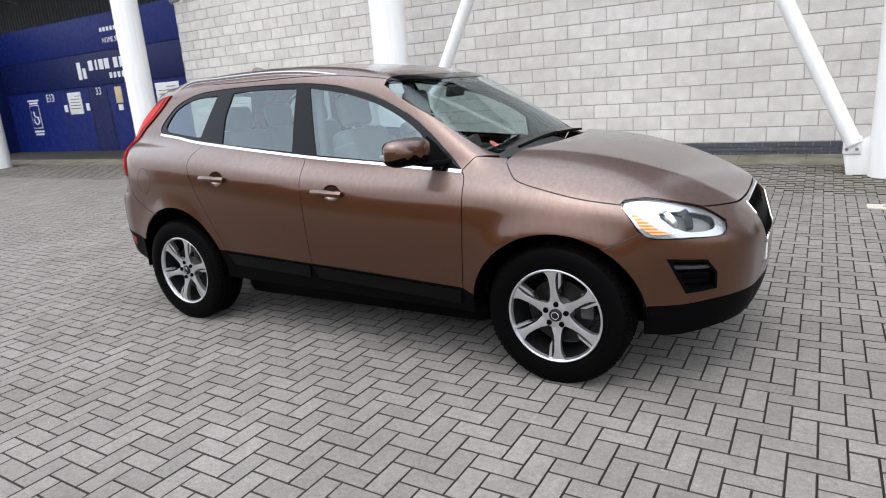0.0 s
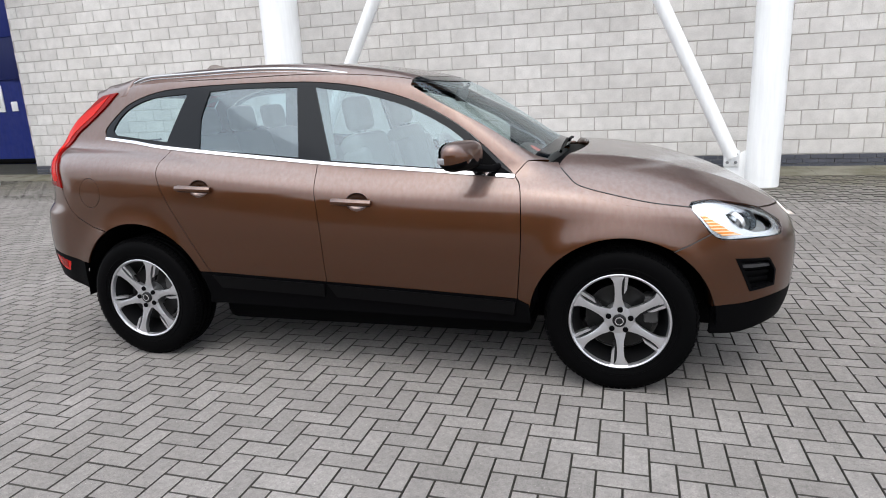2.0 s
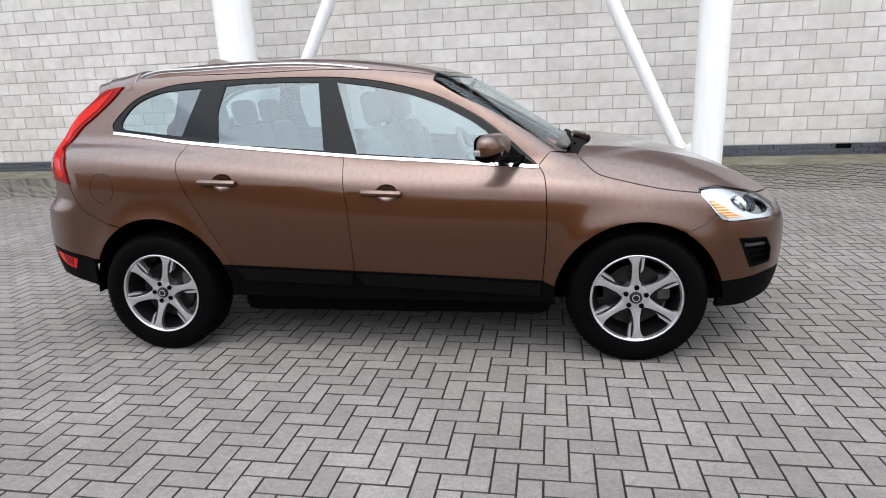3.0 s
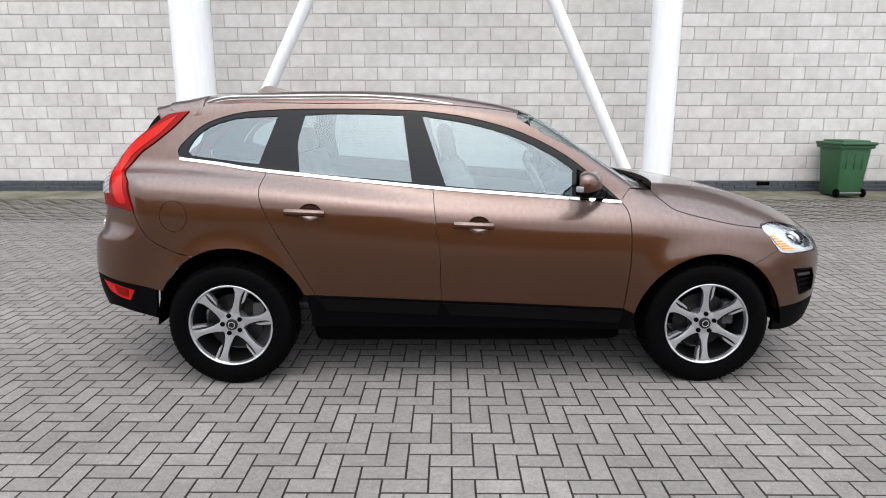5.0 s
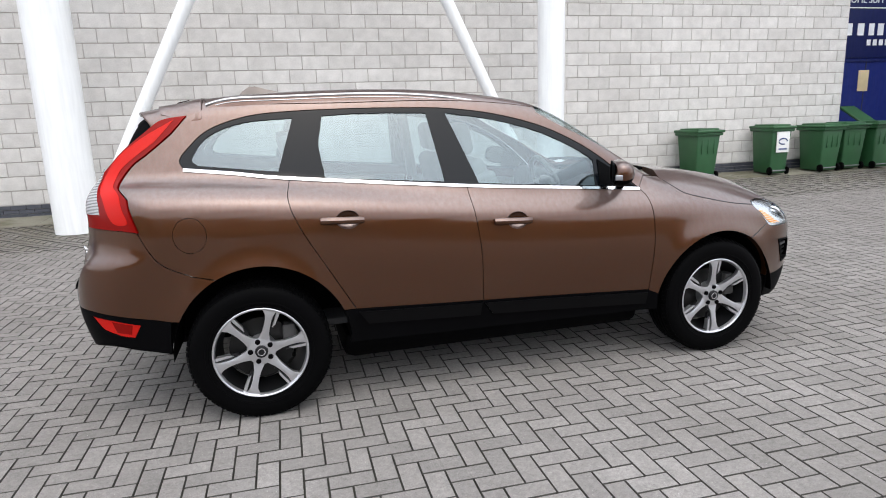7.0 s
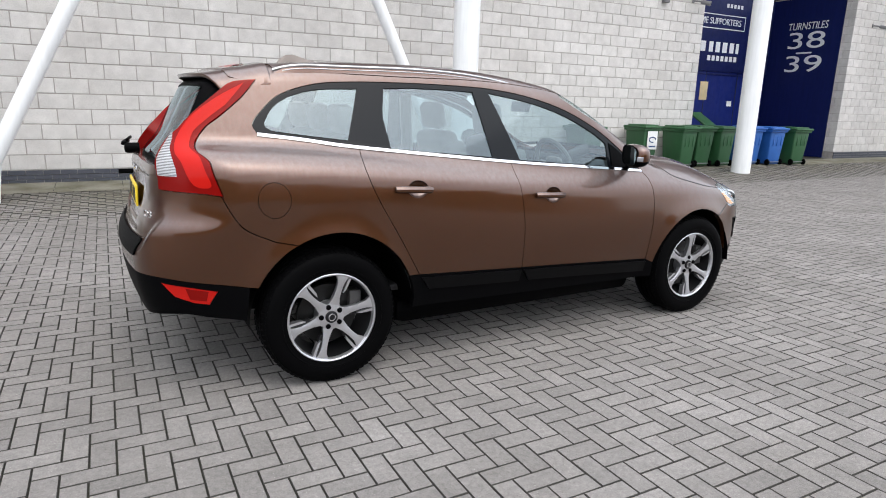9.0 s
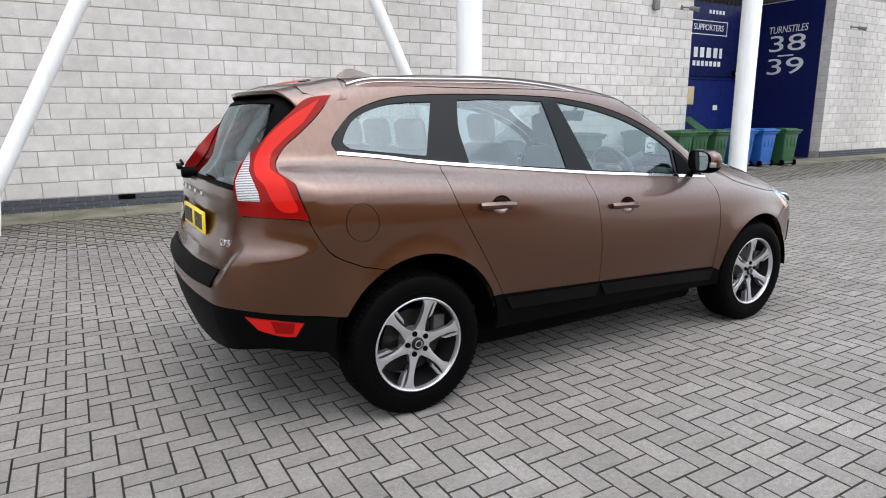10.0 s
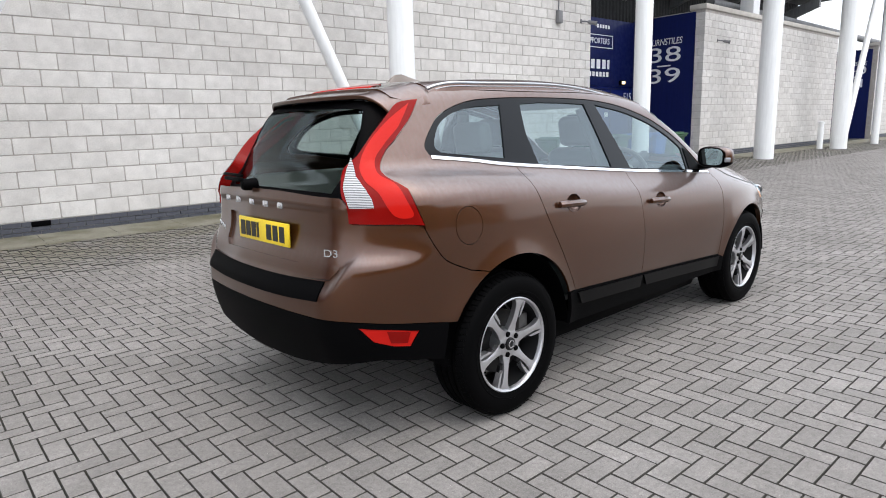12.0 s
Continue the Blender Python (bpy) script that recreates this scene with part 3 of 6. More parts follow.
def body_form(p):
    u, v, z = p[..., 0], np.abs(p[..., 1]), p[..., 2]
    zz = z - RISE(u) * np.clip((z - .6) / .4, 0, 1)
    d = zz - .925
    s = .5 * (d + np.sqrt(d * d + 1.6e-3))
    side = v - PLAN(u) - SECT(zz) + .28 * s + 2.6 * s * s - arch(u, z)
    w = np.clip((u - .75) / .35, 0, 1)
    c = v - .60 + .17 * (u - 1.0)
    deck = (z - DECK(u) + (.09 - .065 * w) * v ** 2 + w * .26 * .5 * (c + np.sqrt(c * c + 1e-4))) * .97
    tail = -u - TAIL(z) - .052 + .115 * v ** 2 + 1.9 * np.maximum(v - .55, 0) ** 2
    q = np.clip((v - .59) / .13, 0, 1)
    shelf = .765 + .130 * q * q * (3 - 2 * q)
    ledge = 1 / (1 + np.exp(np.clip((z - shelf) / .014, -50, 50)))
    tail = tail - .036 * ledge + .022
    w = np.clip((-u - 1.86) / .26, 0, 1)
    side = side - .018 * w * w * (3 - 2 * w) * (ledge - 1)
    nose = u - NOSE(z) + .22 * v ** 2 + 1.1 * np.maximum(v - .45, 0) ** 2
    low = smax(smax(side, deck, .10), smax(tail, nose, .02), .12)
    cab = v - CABIN(u) + .40 * (z - 1.1) + .10 * np.maximum(z - 1.1, 0) ** 2
    roof = z - ROOF(u) + .065 * v ** 2
    wind = (u - 1.17 + 1.50 * (z - 1.09) + .22 * v ** 2) / 1.8
    back = (-u - 2.214 + .50 * np.maximum(z - 1.12, 0) + 1.5 * np.maximum(1.12 - z, 0) + .125 * v ** 2 + 1.5 * np.maximum(v - .54, 0) ** 2) / 1.08
    top = np.maximum(smax(smax(cab, roof, .10), smax(wind, back, .02), .07), 1.0 - z)
    return smin(low, top, .05)


def body_normal(p):
    e = 1e-3
    g = np.stack([body_form(p + d) - body_form(p - d) for d in np.eye(3) * e], -1)
    return g / np.maximum(np.linalg.norm(g, axis=-1, keepdims=True), 1e-9)


def land(p, d, far=4.0, steps=240):
    """First points of the form met from outside, going from p along -d."""
    p, d = np.asarray(p, float), np.asarray(d, float)
    lo = np.zeros(len(p))
    hit = np.zeros(len(p), bool)
    a = np.zeros(len(p))
    for i in range(1, steps + 1):
        s = far * i / steps
        f = body_form(p - d * s)
        now = ~hit & (f <= 0)
        a[now] = s
        hit |= now
        if hit.all():
            break
    lo, hi = a - far / steps, a.copy()
    for _ in range(24):
        m = (lo + hi) / 2
        f = body_form(p - d * m[:, None])
        lo, hi = np.where(f > 0, m, lo), np.where(f > 0, hi, m)
    out = p - d * ((lo + hi) / 2)[:, None]
    out[~hit] = np.nan
    return out

from mathutils.geometry import delaunay_2d_cdt

CAR = thing("car", "bronze-brown metallic family SUV parked on block paving", "car", pose(-2.418, 3.628, 0, 0, 0, .97))


def smooth_line(pts, n=6):
    """Catmull-Rom through points."""
    p = np.array(pts, float)
    q = np.vstack([2 * p[0] - p[1], p, 2 * p[-1] - p[-2]])
    out = []
    for i in range(1, len(q) - 2):
        for k in range(n):
            t = k / n
            out.append(.5 * (2 * q[i] + (q[i + 1] - q[i - 1]) * t + (2 * q[i - 1] - 5 * q[i] + 4 * q[i + 1] - q[i + 2]) * t * t + (3 * q[i] - q[i - 1] - 3 * q[i + 1] + q[i + 2]) * t ** 3))
    out.append(q[-2])
    return np.array(out)


def on_side(pts):
    """(u, z) laid on the near flank."""
    p = np.array(pts, float)
    return land(np.stack([p[:, 0], np.full(len(p), -2.0), p[:, 1]], 1), np.array([0, -1.0, 0]))


def on_top(pts):
    p = np.array(pts, float)
    return land(np.stack([p[:, 0], p[:, 1], np.full(len(p), 3.0)], 1), np.array([0, 0, 1.0]))


def ring(p, u0):
    """Points round an upright axis at u0 laid on the form, from rough places."""
    p = np.array(p, float)
    d = p - np.array([u0, 0, 0])
    d[:, 2] = 0
    d /= np.linalg.norm(d, axis=1, keepdims=True)
    return land(p + d * 1.5, d)


class Flat:
    """Panels seen along one direction."""
    def __init__(self, d):
        self.d = np.array(d, float) / np.linalg.norm(d)
        a = np.array([0, 0, 1.0]) if abs(self.d[2]) < .8 else np.array([1.0, 0, 0])
        self.e = np.cross(a, self.d)
        self.e /= np.linalg.norm(self.e)
        self.f = np.cross(self.d, self.e)

    def to2(self, p):
        return np.stack([p @ self.e, p @ self.f], 1)

    def to3(self, q):
        return land(q[:, :1] * self.e + q[:, 1:] * self.f + self.d * 3.2, self.d, 5.2, 320)


class Round:
    """Panels seen from all round an upright axis; turn: the middle bearing."""
    def __init__(self, u0, turn, r=.9):
        self.u0, self.turn, self.r = u0, turn, r

    def to2(self, p):
        a = np.arctan2(p[:, 1], p[:, 0] - self.u0) - self.turn
        a = (a + math.pi) % (2 * math.pi) - math.pi
        return np.stack([a * self.r, p[:, 2]], 1)

    def to3(self, q):
        a = q[:, 0] / self.r + self.turn
        d = np.stack([np.cos(a), np.sin(a), 0 * a], 1)
        p = np.stack([self.u0 + 2.6 * d[:, 0], 2.6 * d[:, 1], q[:, 1]], 1)
        return land(p, d, 2.5, 260)


def inside(q, loops):
    """Even-odd test of points against closed loops."""
    hit = np.zeros(len(q), bool)
    for lp in loops:
        a, b = lp, np.roll(lp, -1, 0)
        for (x0, y0), (x1, y1) in zip(a, b):
            if y0 == y1:
                continue
            c = ((y0 > q[:, 1]) != (y1 > q[:, 1])) & (q[:, 0] < (x1 - x0) * (q[:, 1] - y0) / (y1 - y0) + x0)
            hit ^= c
    return hit


def resample(lp, step):
    """Closed loop with even spacing, corners kept."""
    out = []
    n = len(lp)
    for i in range(n):
        a, b = lp[i], lp[(i + 1) % n]
        k = max(1, int(math.ceil(np.linalg.norm(b - a) / step)))
        for j in range(k):
            out.append(a + (b - a) * j / k)
    return np.array(out)


def shrink(lp, d):
    a = np.sum(lp[:, 0] * np.roll(lp[:, 1], -1) - np.roll(lp[:, 0], -1) * lp[:, 1])
    t = np.roll(lp, -1, 0) - np.roll(lp, 1, 0)
    t /= np.maximum(np.linalg.norm(t, axis=1, keepdims=True), 1e-9)
    n = np.stack([-t[:, 1], t[:, 0]], 1) * (1 if a > 0 else -1)
    return lp + n * d


def clean(lp):
    keep = [0]
    for i in range(1, len(lp)):
        if np.linalg.norm(lp[i] - lp[keep[-1]]) > .004:
            keep.append(i)
    lp = lp[keep]
    return lp[:-1] if np.linalg.norm(lp[0] - lp[-1]) < .004 else lp


def skin(name, mat, parent, loops, view, gap=.0022, res=.03, rim=.012, lift=0.0, label="", mirror=False, holes_gap=None):
    """A panel of the form inside loops (the first outer, the rest holes)."""
    l2 = []
    for i, lp in enumerate(loops):
        q = resample(clean(view.to2(np.asarray(lp))), res)
        q = shrink(q, gap if i == 0 else -(gap if holes_gap is None else holes_gap))
        area = np.sum(q[:, 0] * np.roll(q[:, 1], -1) - np.roll(q[:, 0], -1) * q[:, 1])
        l2.append(q if (area > 0) == (i == 0) else q[::-1])
    lo, hi = l2[0].min(0), l2[0].max(0)
    gx, gy = np.arange(lo[0] + res / 2, hi[0], res), np.arange(lo[1] + res / 2, hi[1], res)
    g = np.array([(x + (j % 2) * res * .5, y) for j, y in enumerate(gy) for x in gx])
    edge = np.vstack(l2)
    if len(g):
        g = g[inside(g, l2)]
    if len(g):
        d = np.min(np.linalg.norm(g[:, None] - edge[None], axis=2), axis=1)
        g = g[d > res * .55]
    edges, k = [], 0
    for q in l2:
        edges += [(k + i, k + (i + 1) % len(q)) for i in range(len(q))]
        k += len(q)
    pts = np.vstack([edge, g]) if len(g) else edge
    vs, es, fs, *_ = delaunay_2d_cdt([Vector(p) for p in pts], edges, [], 0, 1e-6)
    v2 = np.array([tuple(v) for v in vs])
    tri = np.array([f for f in fs if len(f) == 3])
    tri = tri[inside(v2[tri].mean(1), l2)]
    e1, e2 = v2[tri[:, 1]] - v2[tri[:, 0]], v2[tri[:, 2]] - v2[tri[:, 0]]
    turn = e1[:, 0] * e2[:, 1] - e1[:, 1] * e2[:, 0]
    tri[turn < 0] = tri[turn < 0][:, ::-1]
    span = np.maximum(np.linalg.norm(e1, axis=1), np.linalg.norm(e2, axis=1))
    tri = tri[np.abs(turn) > span * 2.5e-4]
    p = view.to3(v2)
    bad = np.isnan(p).any(1)
    tri = tri[~bad[tri].any(1)]
    p[bad] = 0
    n = body_normal(p)
    p = p + n * lift
    border = [(a, b) for a, b in edges if not (bad[a] or bad[b])]
    verts = [tuple(v) for v in p]
    faces = [tuple(int(i) for i in t) for t in tri]
    loopn = [tuple(n[i]) for t in tri for i in t]
    if rim:
        down = {}
        for a, b in border:
            for i in (a, b):
                if i not in down:
                    down[i] = len(verts)
                    verts.append(tuple(p[i] - n[i] * rim))
            side = np.cross(p[b] - p[a], n[a])
            side /= max(np.linalg.norm(side), 1e-9)
            faces.append((int(b), int(a), down[a], down[b]))
            loopn += [tuple(side)] * 4
    made = []
    for s in ((1, -1) if mirror else (1,)):
        me = bpy.data.meshes.new(name)
        if s > 0:
            me.from_pydata(verts, [], faces)
            ln = loopn
        else:
            me.from_pydata([(x, -y, z) for x, y, z in verts], [], [f[::-1] for f in faces])
            ln, k = [], 0
            for f in faces:
                ln += [(x, -y, z) for x, y, z in loopn[k:k + len(f)][::-1]]
                k += len(f)
        me.materials.append(mat)
        me.shade_smooth()
        me.normals_split_custom_set(ln)
        me.update()
        made.append(part(name, me, None, parent[len(made)] if isinstance(parent, (list, tuple)) else parent, label))
    return made


SIDE, LEAN_SIDE = Flat((0, -1, .05)), Flat((0, -.80, .60))
TOP, FRONT_TOP, REAR = Flat((0, 0, 1)), Flat((.45, 0, .89)), Flat((-1, 0, .25))
TAILROUND, NOSEROUND = Round(-1.25, math.pi), Round(1.1, 0)

# outlines on the flank, (u, z)
belt = smooth_line([(-1.69, 1.318), (-1.45, 1.29), (-1.16, 1.25), (-.21, 1.16), (.32, 1.12), (.87, 1.077)])
crown_line = smooth_line([(.87, 1.077), (.67, 1.25), (.51, 1.36), (.29, 1.465), (.02, 1.54), (-.24, 1.578), (-.47, 1.59), (-.80, 1.595), (-1.13, 1.59), (-1.36, 1.57), (-1.55, 1.51), (-1.66, 1.42), (-1.705, 1.36), (-1.69, 1.318)])
door_back = smooth_line([(-1.165, 1.25), (-1.185, 1.14), (-1.13, .99), (-1.00, .76), (-.88, .548)])
door_mid = smooth_line([(-.21, 1.16), (-.20, 1.04), (-.17, .79), (-.163, .51)])
door_front = smooth_line([(.87, 1.077), (.905, 1.0), (.912, .76), (.89, .465)])


def belt_between(a, b):
    u = np.linspace(a, b, 24)
    return np.stack([u, np.interp(u, belt[:, 0], belt[:, 1])], 1)


def oval(cu, cz, a, b, t0, t1, n=28):
    t = np.radians(np.linspace(t0, t1, n))
    return np.stack([cu + a * np.cos(t), cz + b * np.sin(t)], 1)


ARCH_F, ARCH_R = (1.388, .355, .440, .432), (-1.36, .36, .452, .468)
flip_v = np.array([1, -1, 1])

# doors
front_outline = np.vstack([belt_between(-.21, .87), door_front[1:], door_mid[::-1]])
rear_outline = np.vstack([belt_between(-1.165, -.21), door_mid[1:], door_back[::-1]])
GRIPS = {"front_door": (.02, .952), "rear_door": (-.925, 1.028)}
doors = {}
for nm, outline in (("front_door", front_outline), ("rear_door", rear_outline)):
    gu, gz = GRIPS[nm]
    cup = on_side(oval(gu + .03, gz + .002, .062, .047, 0, 345, 26))
    doors[nm] = skin(nm, BRONZE, CAR, [on_side(outline), cup], SIDE, mirror=True, holes_gap=0, gap=.0018, res=.025)

# flank round the windows: pillars, roof edge and rear wing
lamp_out = ring(smooth_line([(-1.66, -.55, 1.58), (-1.74, -.58, 1.49), (-1.85, -.61, 1.40), (-1.93, -.63, 1.345), (-1.985, -.66, 1.285), (-2.005, -.72, 1.245), (-1.99, -.83, 1.20), (-1.97, -.85, 1.17), (-1.91, -.87, 1.03)]), -1.25)
screen_side = np.array([(1.03, -.68, 1.135), (.88, -.70, 1.21), (.70, -.69, 1.32), (.45, -.655, 1.445), (.29, -.60, 1.53)])
roof_edge = on_top(smooth_line([(.29, -.575), (-.3, -.572), (-.9, -.565), (-1.55, -.525)]))
seam = on_side(smooth_line([(-1.91, 1.03), (-1.86, .93), (-1.80, .86), (-1.675, .80)]))
arch_r = on_side(oval(*ARCH_R, 117, 24, 36))
flap = on_side(oval(-1.668, 1.005, .079, .087, 0, 348, 30))
wing_outline = np.vstack([smooth_line(screen_side), roof_edge, lamp_out, seam[1:], arch_r, on_side(door_back[::-1]), on_side(belt_between(-1.165, -1.69)), on_side(crown_line[::-1]), [(.93, -.77, 1.15)]])
skin("side_panel", BRONZE, CAR, [wing_outline, flap], LEAN_SIDE, mirror=True, holes_gap=.0012)
skin("fuel_flap", BRONZE, CAR, [flap], SIDE, gap=.0014)

# front wing
bonnet_line = np.vstack([[(.93, -.77, 1.15), (1.075, -.70, 1.135)], smooth_line([(1.09, -.745, 1.11), (1.13, -.81, 1.08), (1.19, -.86, 1.04), (1.35, -.882, 1.0), (1.52, -.875, .96), (1.70, -.85, .935)])])
lamp_back = np.array([(1.715, -.87, .91), (1.79, -.87, .80)])
nose_seam = on_side([(1.79, .797), (1.70, .752), (1.628, .722)])
arch_f = on_side(oval(*ARCH_F, 62, 174, 40))
wing2 = np.vstack([on_side(door_front[::-1]), bonnet_line, lamp_back, nose_seam, arch_f])
skin("front_wing", BRONZE, CAR, [wing2], Flat((0, -.86, .5)), mirror=True, gap=.003)

# windows: black surround, panes behind it
quarter = np.vstack([smooth_line([(-1.62, 1.33), (-1.645, 1.37), (-1.56, 1.475), (-1.38, 1.54), (-1.12, 1.556)], 5), [(-1.125, 1.55), (-1.22, 1.283)], [(-1.4, 1.303)]])
pane_r = np.array([(-.965, 1.562), (-.995, 1.44), (-1.0, 1.40), (-.982, 1.238), (-.33, 1.183), (-.385, 1.56), (-.6, 1.568), (-.8, 1.57)])
pane_f = np.vstack([[(-.275, 1.558), (-.135, 1.163), (.59, 1.108), (.60, 1.25)], smooth_line([(.60, 1.255), (.48, 1.335), (.27, 1.435), (.01, 1.51), (-.275, 1.557)])[1:-1]])
dlo = np.vstack([on_side(crown_line[:-1]), on_side(belt[:-1])])
panes = [on_side(q) for q in (quarter, pane_r, pane_f)]
skin("window_surround", GLOSSBLACK, CAR, [dlo] + panes, SIDE, gap=.001, lift=-.004, mirror=True, holes_gap=0, res=.025)
for nm, q, own in (("quarter_window", panes[0], CAR), ("window_glass", panes[1], doors["rear_door"]), ("window_glass", panes[2], doors["front_door"])):
    skin(nm, GLASS, own, [q], SIDE, gap=-.006, lift=-.010, rim=0, mirror=True, label="grey-green tinted glass")
low = belt.copy()
low[:, 1] -= .016
skin("belt_strip", CHROME, CAR, [np.vstack([on_side(belt), on_side(low[::-1])])], SIDE, gap=0, lift=.006, rim=.01, mirror=True, label="bright chrome strip", res=.02)

# bonnet, screens, roof
cowl = on_top(smooth_line([(1.075, -.70), (1.155, -.4), (1.19, 0), (1.155, .4), (1.075, .70)]))
lip = ring(smooth_line([(2.06, -.66, .885), (2.17, -.45, .87), (2.25, -.2, .865), (2.265, 0, .865), (2.25, .2, .865), (2.17, .45, .87), (2.06, .66, .885)]), 1.1)
lamp_top = ring([(1.735, -.84, .935), (1.84, -.80, .94), (1.96, -.73, .915)], 1.1)
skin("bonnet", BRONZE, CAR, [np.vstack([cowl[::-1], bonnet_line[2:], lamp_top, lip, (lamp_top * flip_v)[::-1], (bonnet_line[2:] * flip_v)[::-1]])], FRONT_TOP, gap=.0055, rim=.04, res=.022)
base = on_top(smooth_line([(1.02, -.66), (1.06, -.4), (1.085, 0), (1.06, .4), (1.02, .66)]))
skin("cowl", BLACK, CAR, [np.vstack([base, cowl[::-1]])], FRONT_TOP, lift=-.045)
head = on_top(smooth_line([(.29, -.585), (.35, -.3), (.37, 0), (.35, .3), (.29, .585)]))
sides = smooth_line(screen_side)[2:-2]
skin("windscreen", SCREEN, CAR, [np.vstack([base[::-1], (sides * flip_v), head[::-1], sides[::-1]])], Flat((.55, 0, .83)), rim=0, lift=-.004, label="clear windscreen with a round sticker")
frit = on_top(smooth_line([(.36, -.555), (.42, -.3), (.44, 0), (.42, .3), (.36, .555)]))
skin("screen_frit", GLOSSBLACK, CAR, [np.vstack([head, frit[::-1]])], Flat((.55, 0, .83)), rim=0, lift=-.001, label="black printed band at the screen's top")
low_band = on_top(smooth_line([(.955, -.685), (.99, -.4), (1.012, 0), (.99, .4), (.955, .685)]))
skin("screen_band", GLOSSBLACK, CAR, [np.vstack([base[::-1], low_band])], Flat((.55, 0, .83)), rim=0, lift=-.002, label="black band along the screen's foot")
tail_edge = on_top(smooth_line([(-1.55, -.525), (-1.60, -.3), (-1.61, 0), (-1.60, .3), (-1.55, .525)]))
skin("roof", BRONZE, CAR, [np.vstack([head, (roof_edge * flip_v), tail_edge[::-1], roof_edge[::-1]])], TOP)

# tail
def bowed(pts):
    """Places of the tail, drawn back towards the middle."""
    p = np.array(pts, float)
    p[:, 0] -= .052 * np.clip(1 - (p[:, 1] / .8) ** 2, 0, 1) * np.clip((1.62 - p[:, 2]) / .4, 0, 1)
    return p


glass_side = [(-2.165, -.61, 1.165), (-2.11, -.56, 1.25), (-2.05, -.565, 1.335), (-1.96, -.562, 1.45), (-1.86, -.54, 1.545), (-1.80, -.51, 1.585)]
gs = bowed(smooth_line(glass_side))
foot = bowed(smooth_line([(-2.165, -.61, 1.165), (-2.19, -.45, 1.172), (-2.205, -.2, 1.185), (-2.21, 0, 1.188), (-2.205, .2, 1.185), (-2.19, .45, 1.172), (-2.165, .61, 1.165)]))
gate_side = bowed([(-2.165, -.625, 1.16), (-2.165, -.655, 1.13), (-2.175, -.67, 1.05), (-2.18, -.665, .925), (-2.20, -.64, .855), (-2.22, -.60, .808)])
sill_line = bowed(smooth_line([(-2.22, -.60, .808), (-2.25, -.3, .796), (-2.26, 0, .794), (-2.25, .3, .796), (-2.22, .60, .808)]))
opening = np.vstack([foot[::-1], gs[1:], [(-1.92, -.3, 1.60), (-1.95, 0, 1.61), (-1.92, .3, 1.60)], (gs * flip_v)[::-1][:-1]])
pane_side = bowed(smooth_line([(-2.17, -.50, 1.20), (-2.12, -.505, 1.25), (-2.04, -.52, 1.35), (-1.95, -.515, 1.45), (-1.86, -.48, 1.55)]))
pane_b = np.vstack([[(-2.248, .2, 1.21), (-2.248, -.2, 1.21)], pane_side, [(-1.90, 0, 1.56)], (pane_side * flip_v)[::-1]])
skin("rear_window_frame", BLACK, CAR, [opening, pane_b], REAR, gap=-.02, rim=.0, lift=-.050, holes_gap=0)
skin("rear_window", REARGLASS, CAR, [pane_b], REAR, gap=-.01, rim=0, lift=-.054, label="tinted heated rear window")
recess = bowed([(-2.24, -.41, 1.055), (-2.24, .41, 1.055), (-2.24, .395, .90), (-2.24, .37, .865), (-2.24, -.37, .865), (-2.24, -.395, .90)])
gate = np.vstack([foot, (gate_side * flip_v)[0:], sill_line[::-1][1:-1], gate_side[::-1]])
TAILGATE = skin("tailgate", BRONZE, CAR, [gate, recess], REAR, holes_gap=0, rim=.075, res=.02)[0]
skin("plate_recess", BRONZE, TAILGATE, [recess], REAR, gap=-.002, lift=-.015, rim=0)
lamp_in = np.array([(-1.66, -.55, 1.58), (-1.72, -.543, 1.575), (-1.79, -.540, 1.558), (-1.87, -.562, 1.50), (-1.97, -.585, 1.42), (-2.05, -.590, 1.335), (-2.10, -.558, 1.275), (-2.15, -.60, 1.205), (-2.165, -.63, 1.155), (-2.168, -.655, 1.13), (-2.175, -.67, 1.05)])
lamp_low = np.array([(-2.175, -.67, 1.05), (-2.10, -.79, 1.045), (-2.0, -.85, 1.04), (-1.91, -.87, 1.03)])
lamp_loop = np.vstack([ring(smooth_line(lamp_in), -1.25), ring(lamp_low[1:], -1.25), lamp_out[::-1]])
lamps = skin("tail_lamp", RED, CAR, [lamp_loop], TAILROUND, lift=.009, rim=.075, res=.02, mirror=True, label="tall red tail lamp wrapping the corner")
clear = ring([(-2.075, -.578, 1.325), (-2.10, -.582, 1.275), (-2.145, -.617, 1.20), (-2.16, -.668, 1.12), (-2.12, -.775, 1.118), (-2.125, -.765, 1.155), (-2.12, -.72, 1.195), (-2.105, -.645, 1.245)], -1.25)
skin("reverse_lens", RIBBED, lamps, [clear], TAILROUND, gap=0, lift=.0115, rim=.003, res=.02, mirror=True, label="clear ribbed reversing lens")
glow = ring(smooth_line([(-1.72, -.55, 1.56), (-1.86, -.565, 1.48), (-1.98, -.585, 1.385), (-2.05, -.61, 1.29), (-2.08, -.68, 1.225), (-2.085, -.77, 1.175), (-2.04, -.82, 1.08), (-1.965, -.855, 1.075), (-1.985, -.84, 1.14), (-2.01, -.80, 1.205), (-2.03, -.70, 1.25), (-1.995, -.635, 1.31), (-1.92, -.61, 1.375), (-1.82, -.59, 1.45)]), -1.25)
skin("light_guide", BRIGHTRED, lamps, [glow], TAILROUND, gap=0, lift=.0115, rim=.003, res=.02, mirror=True, label="brighter red light guide")

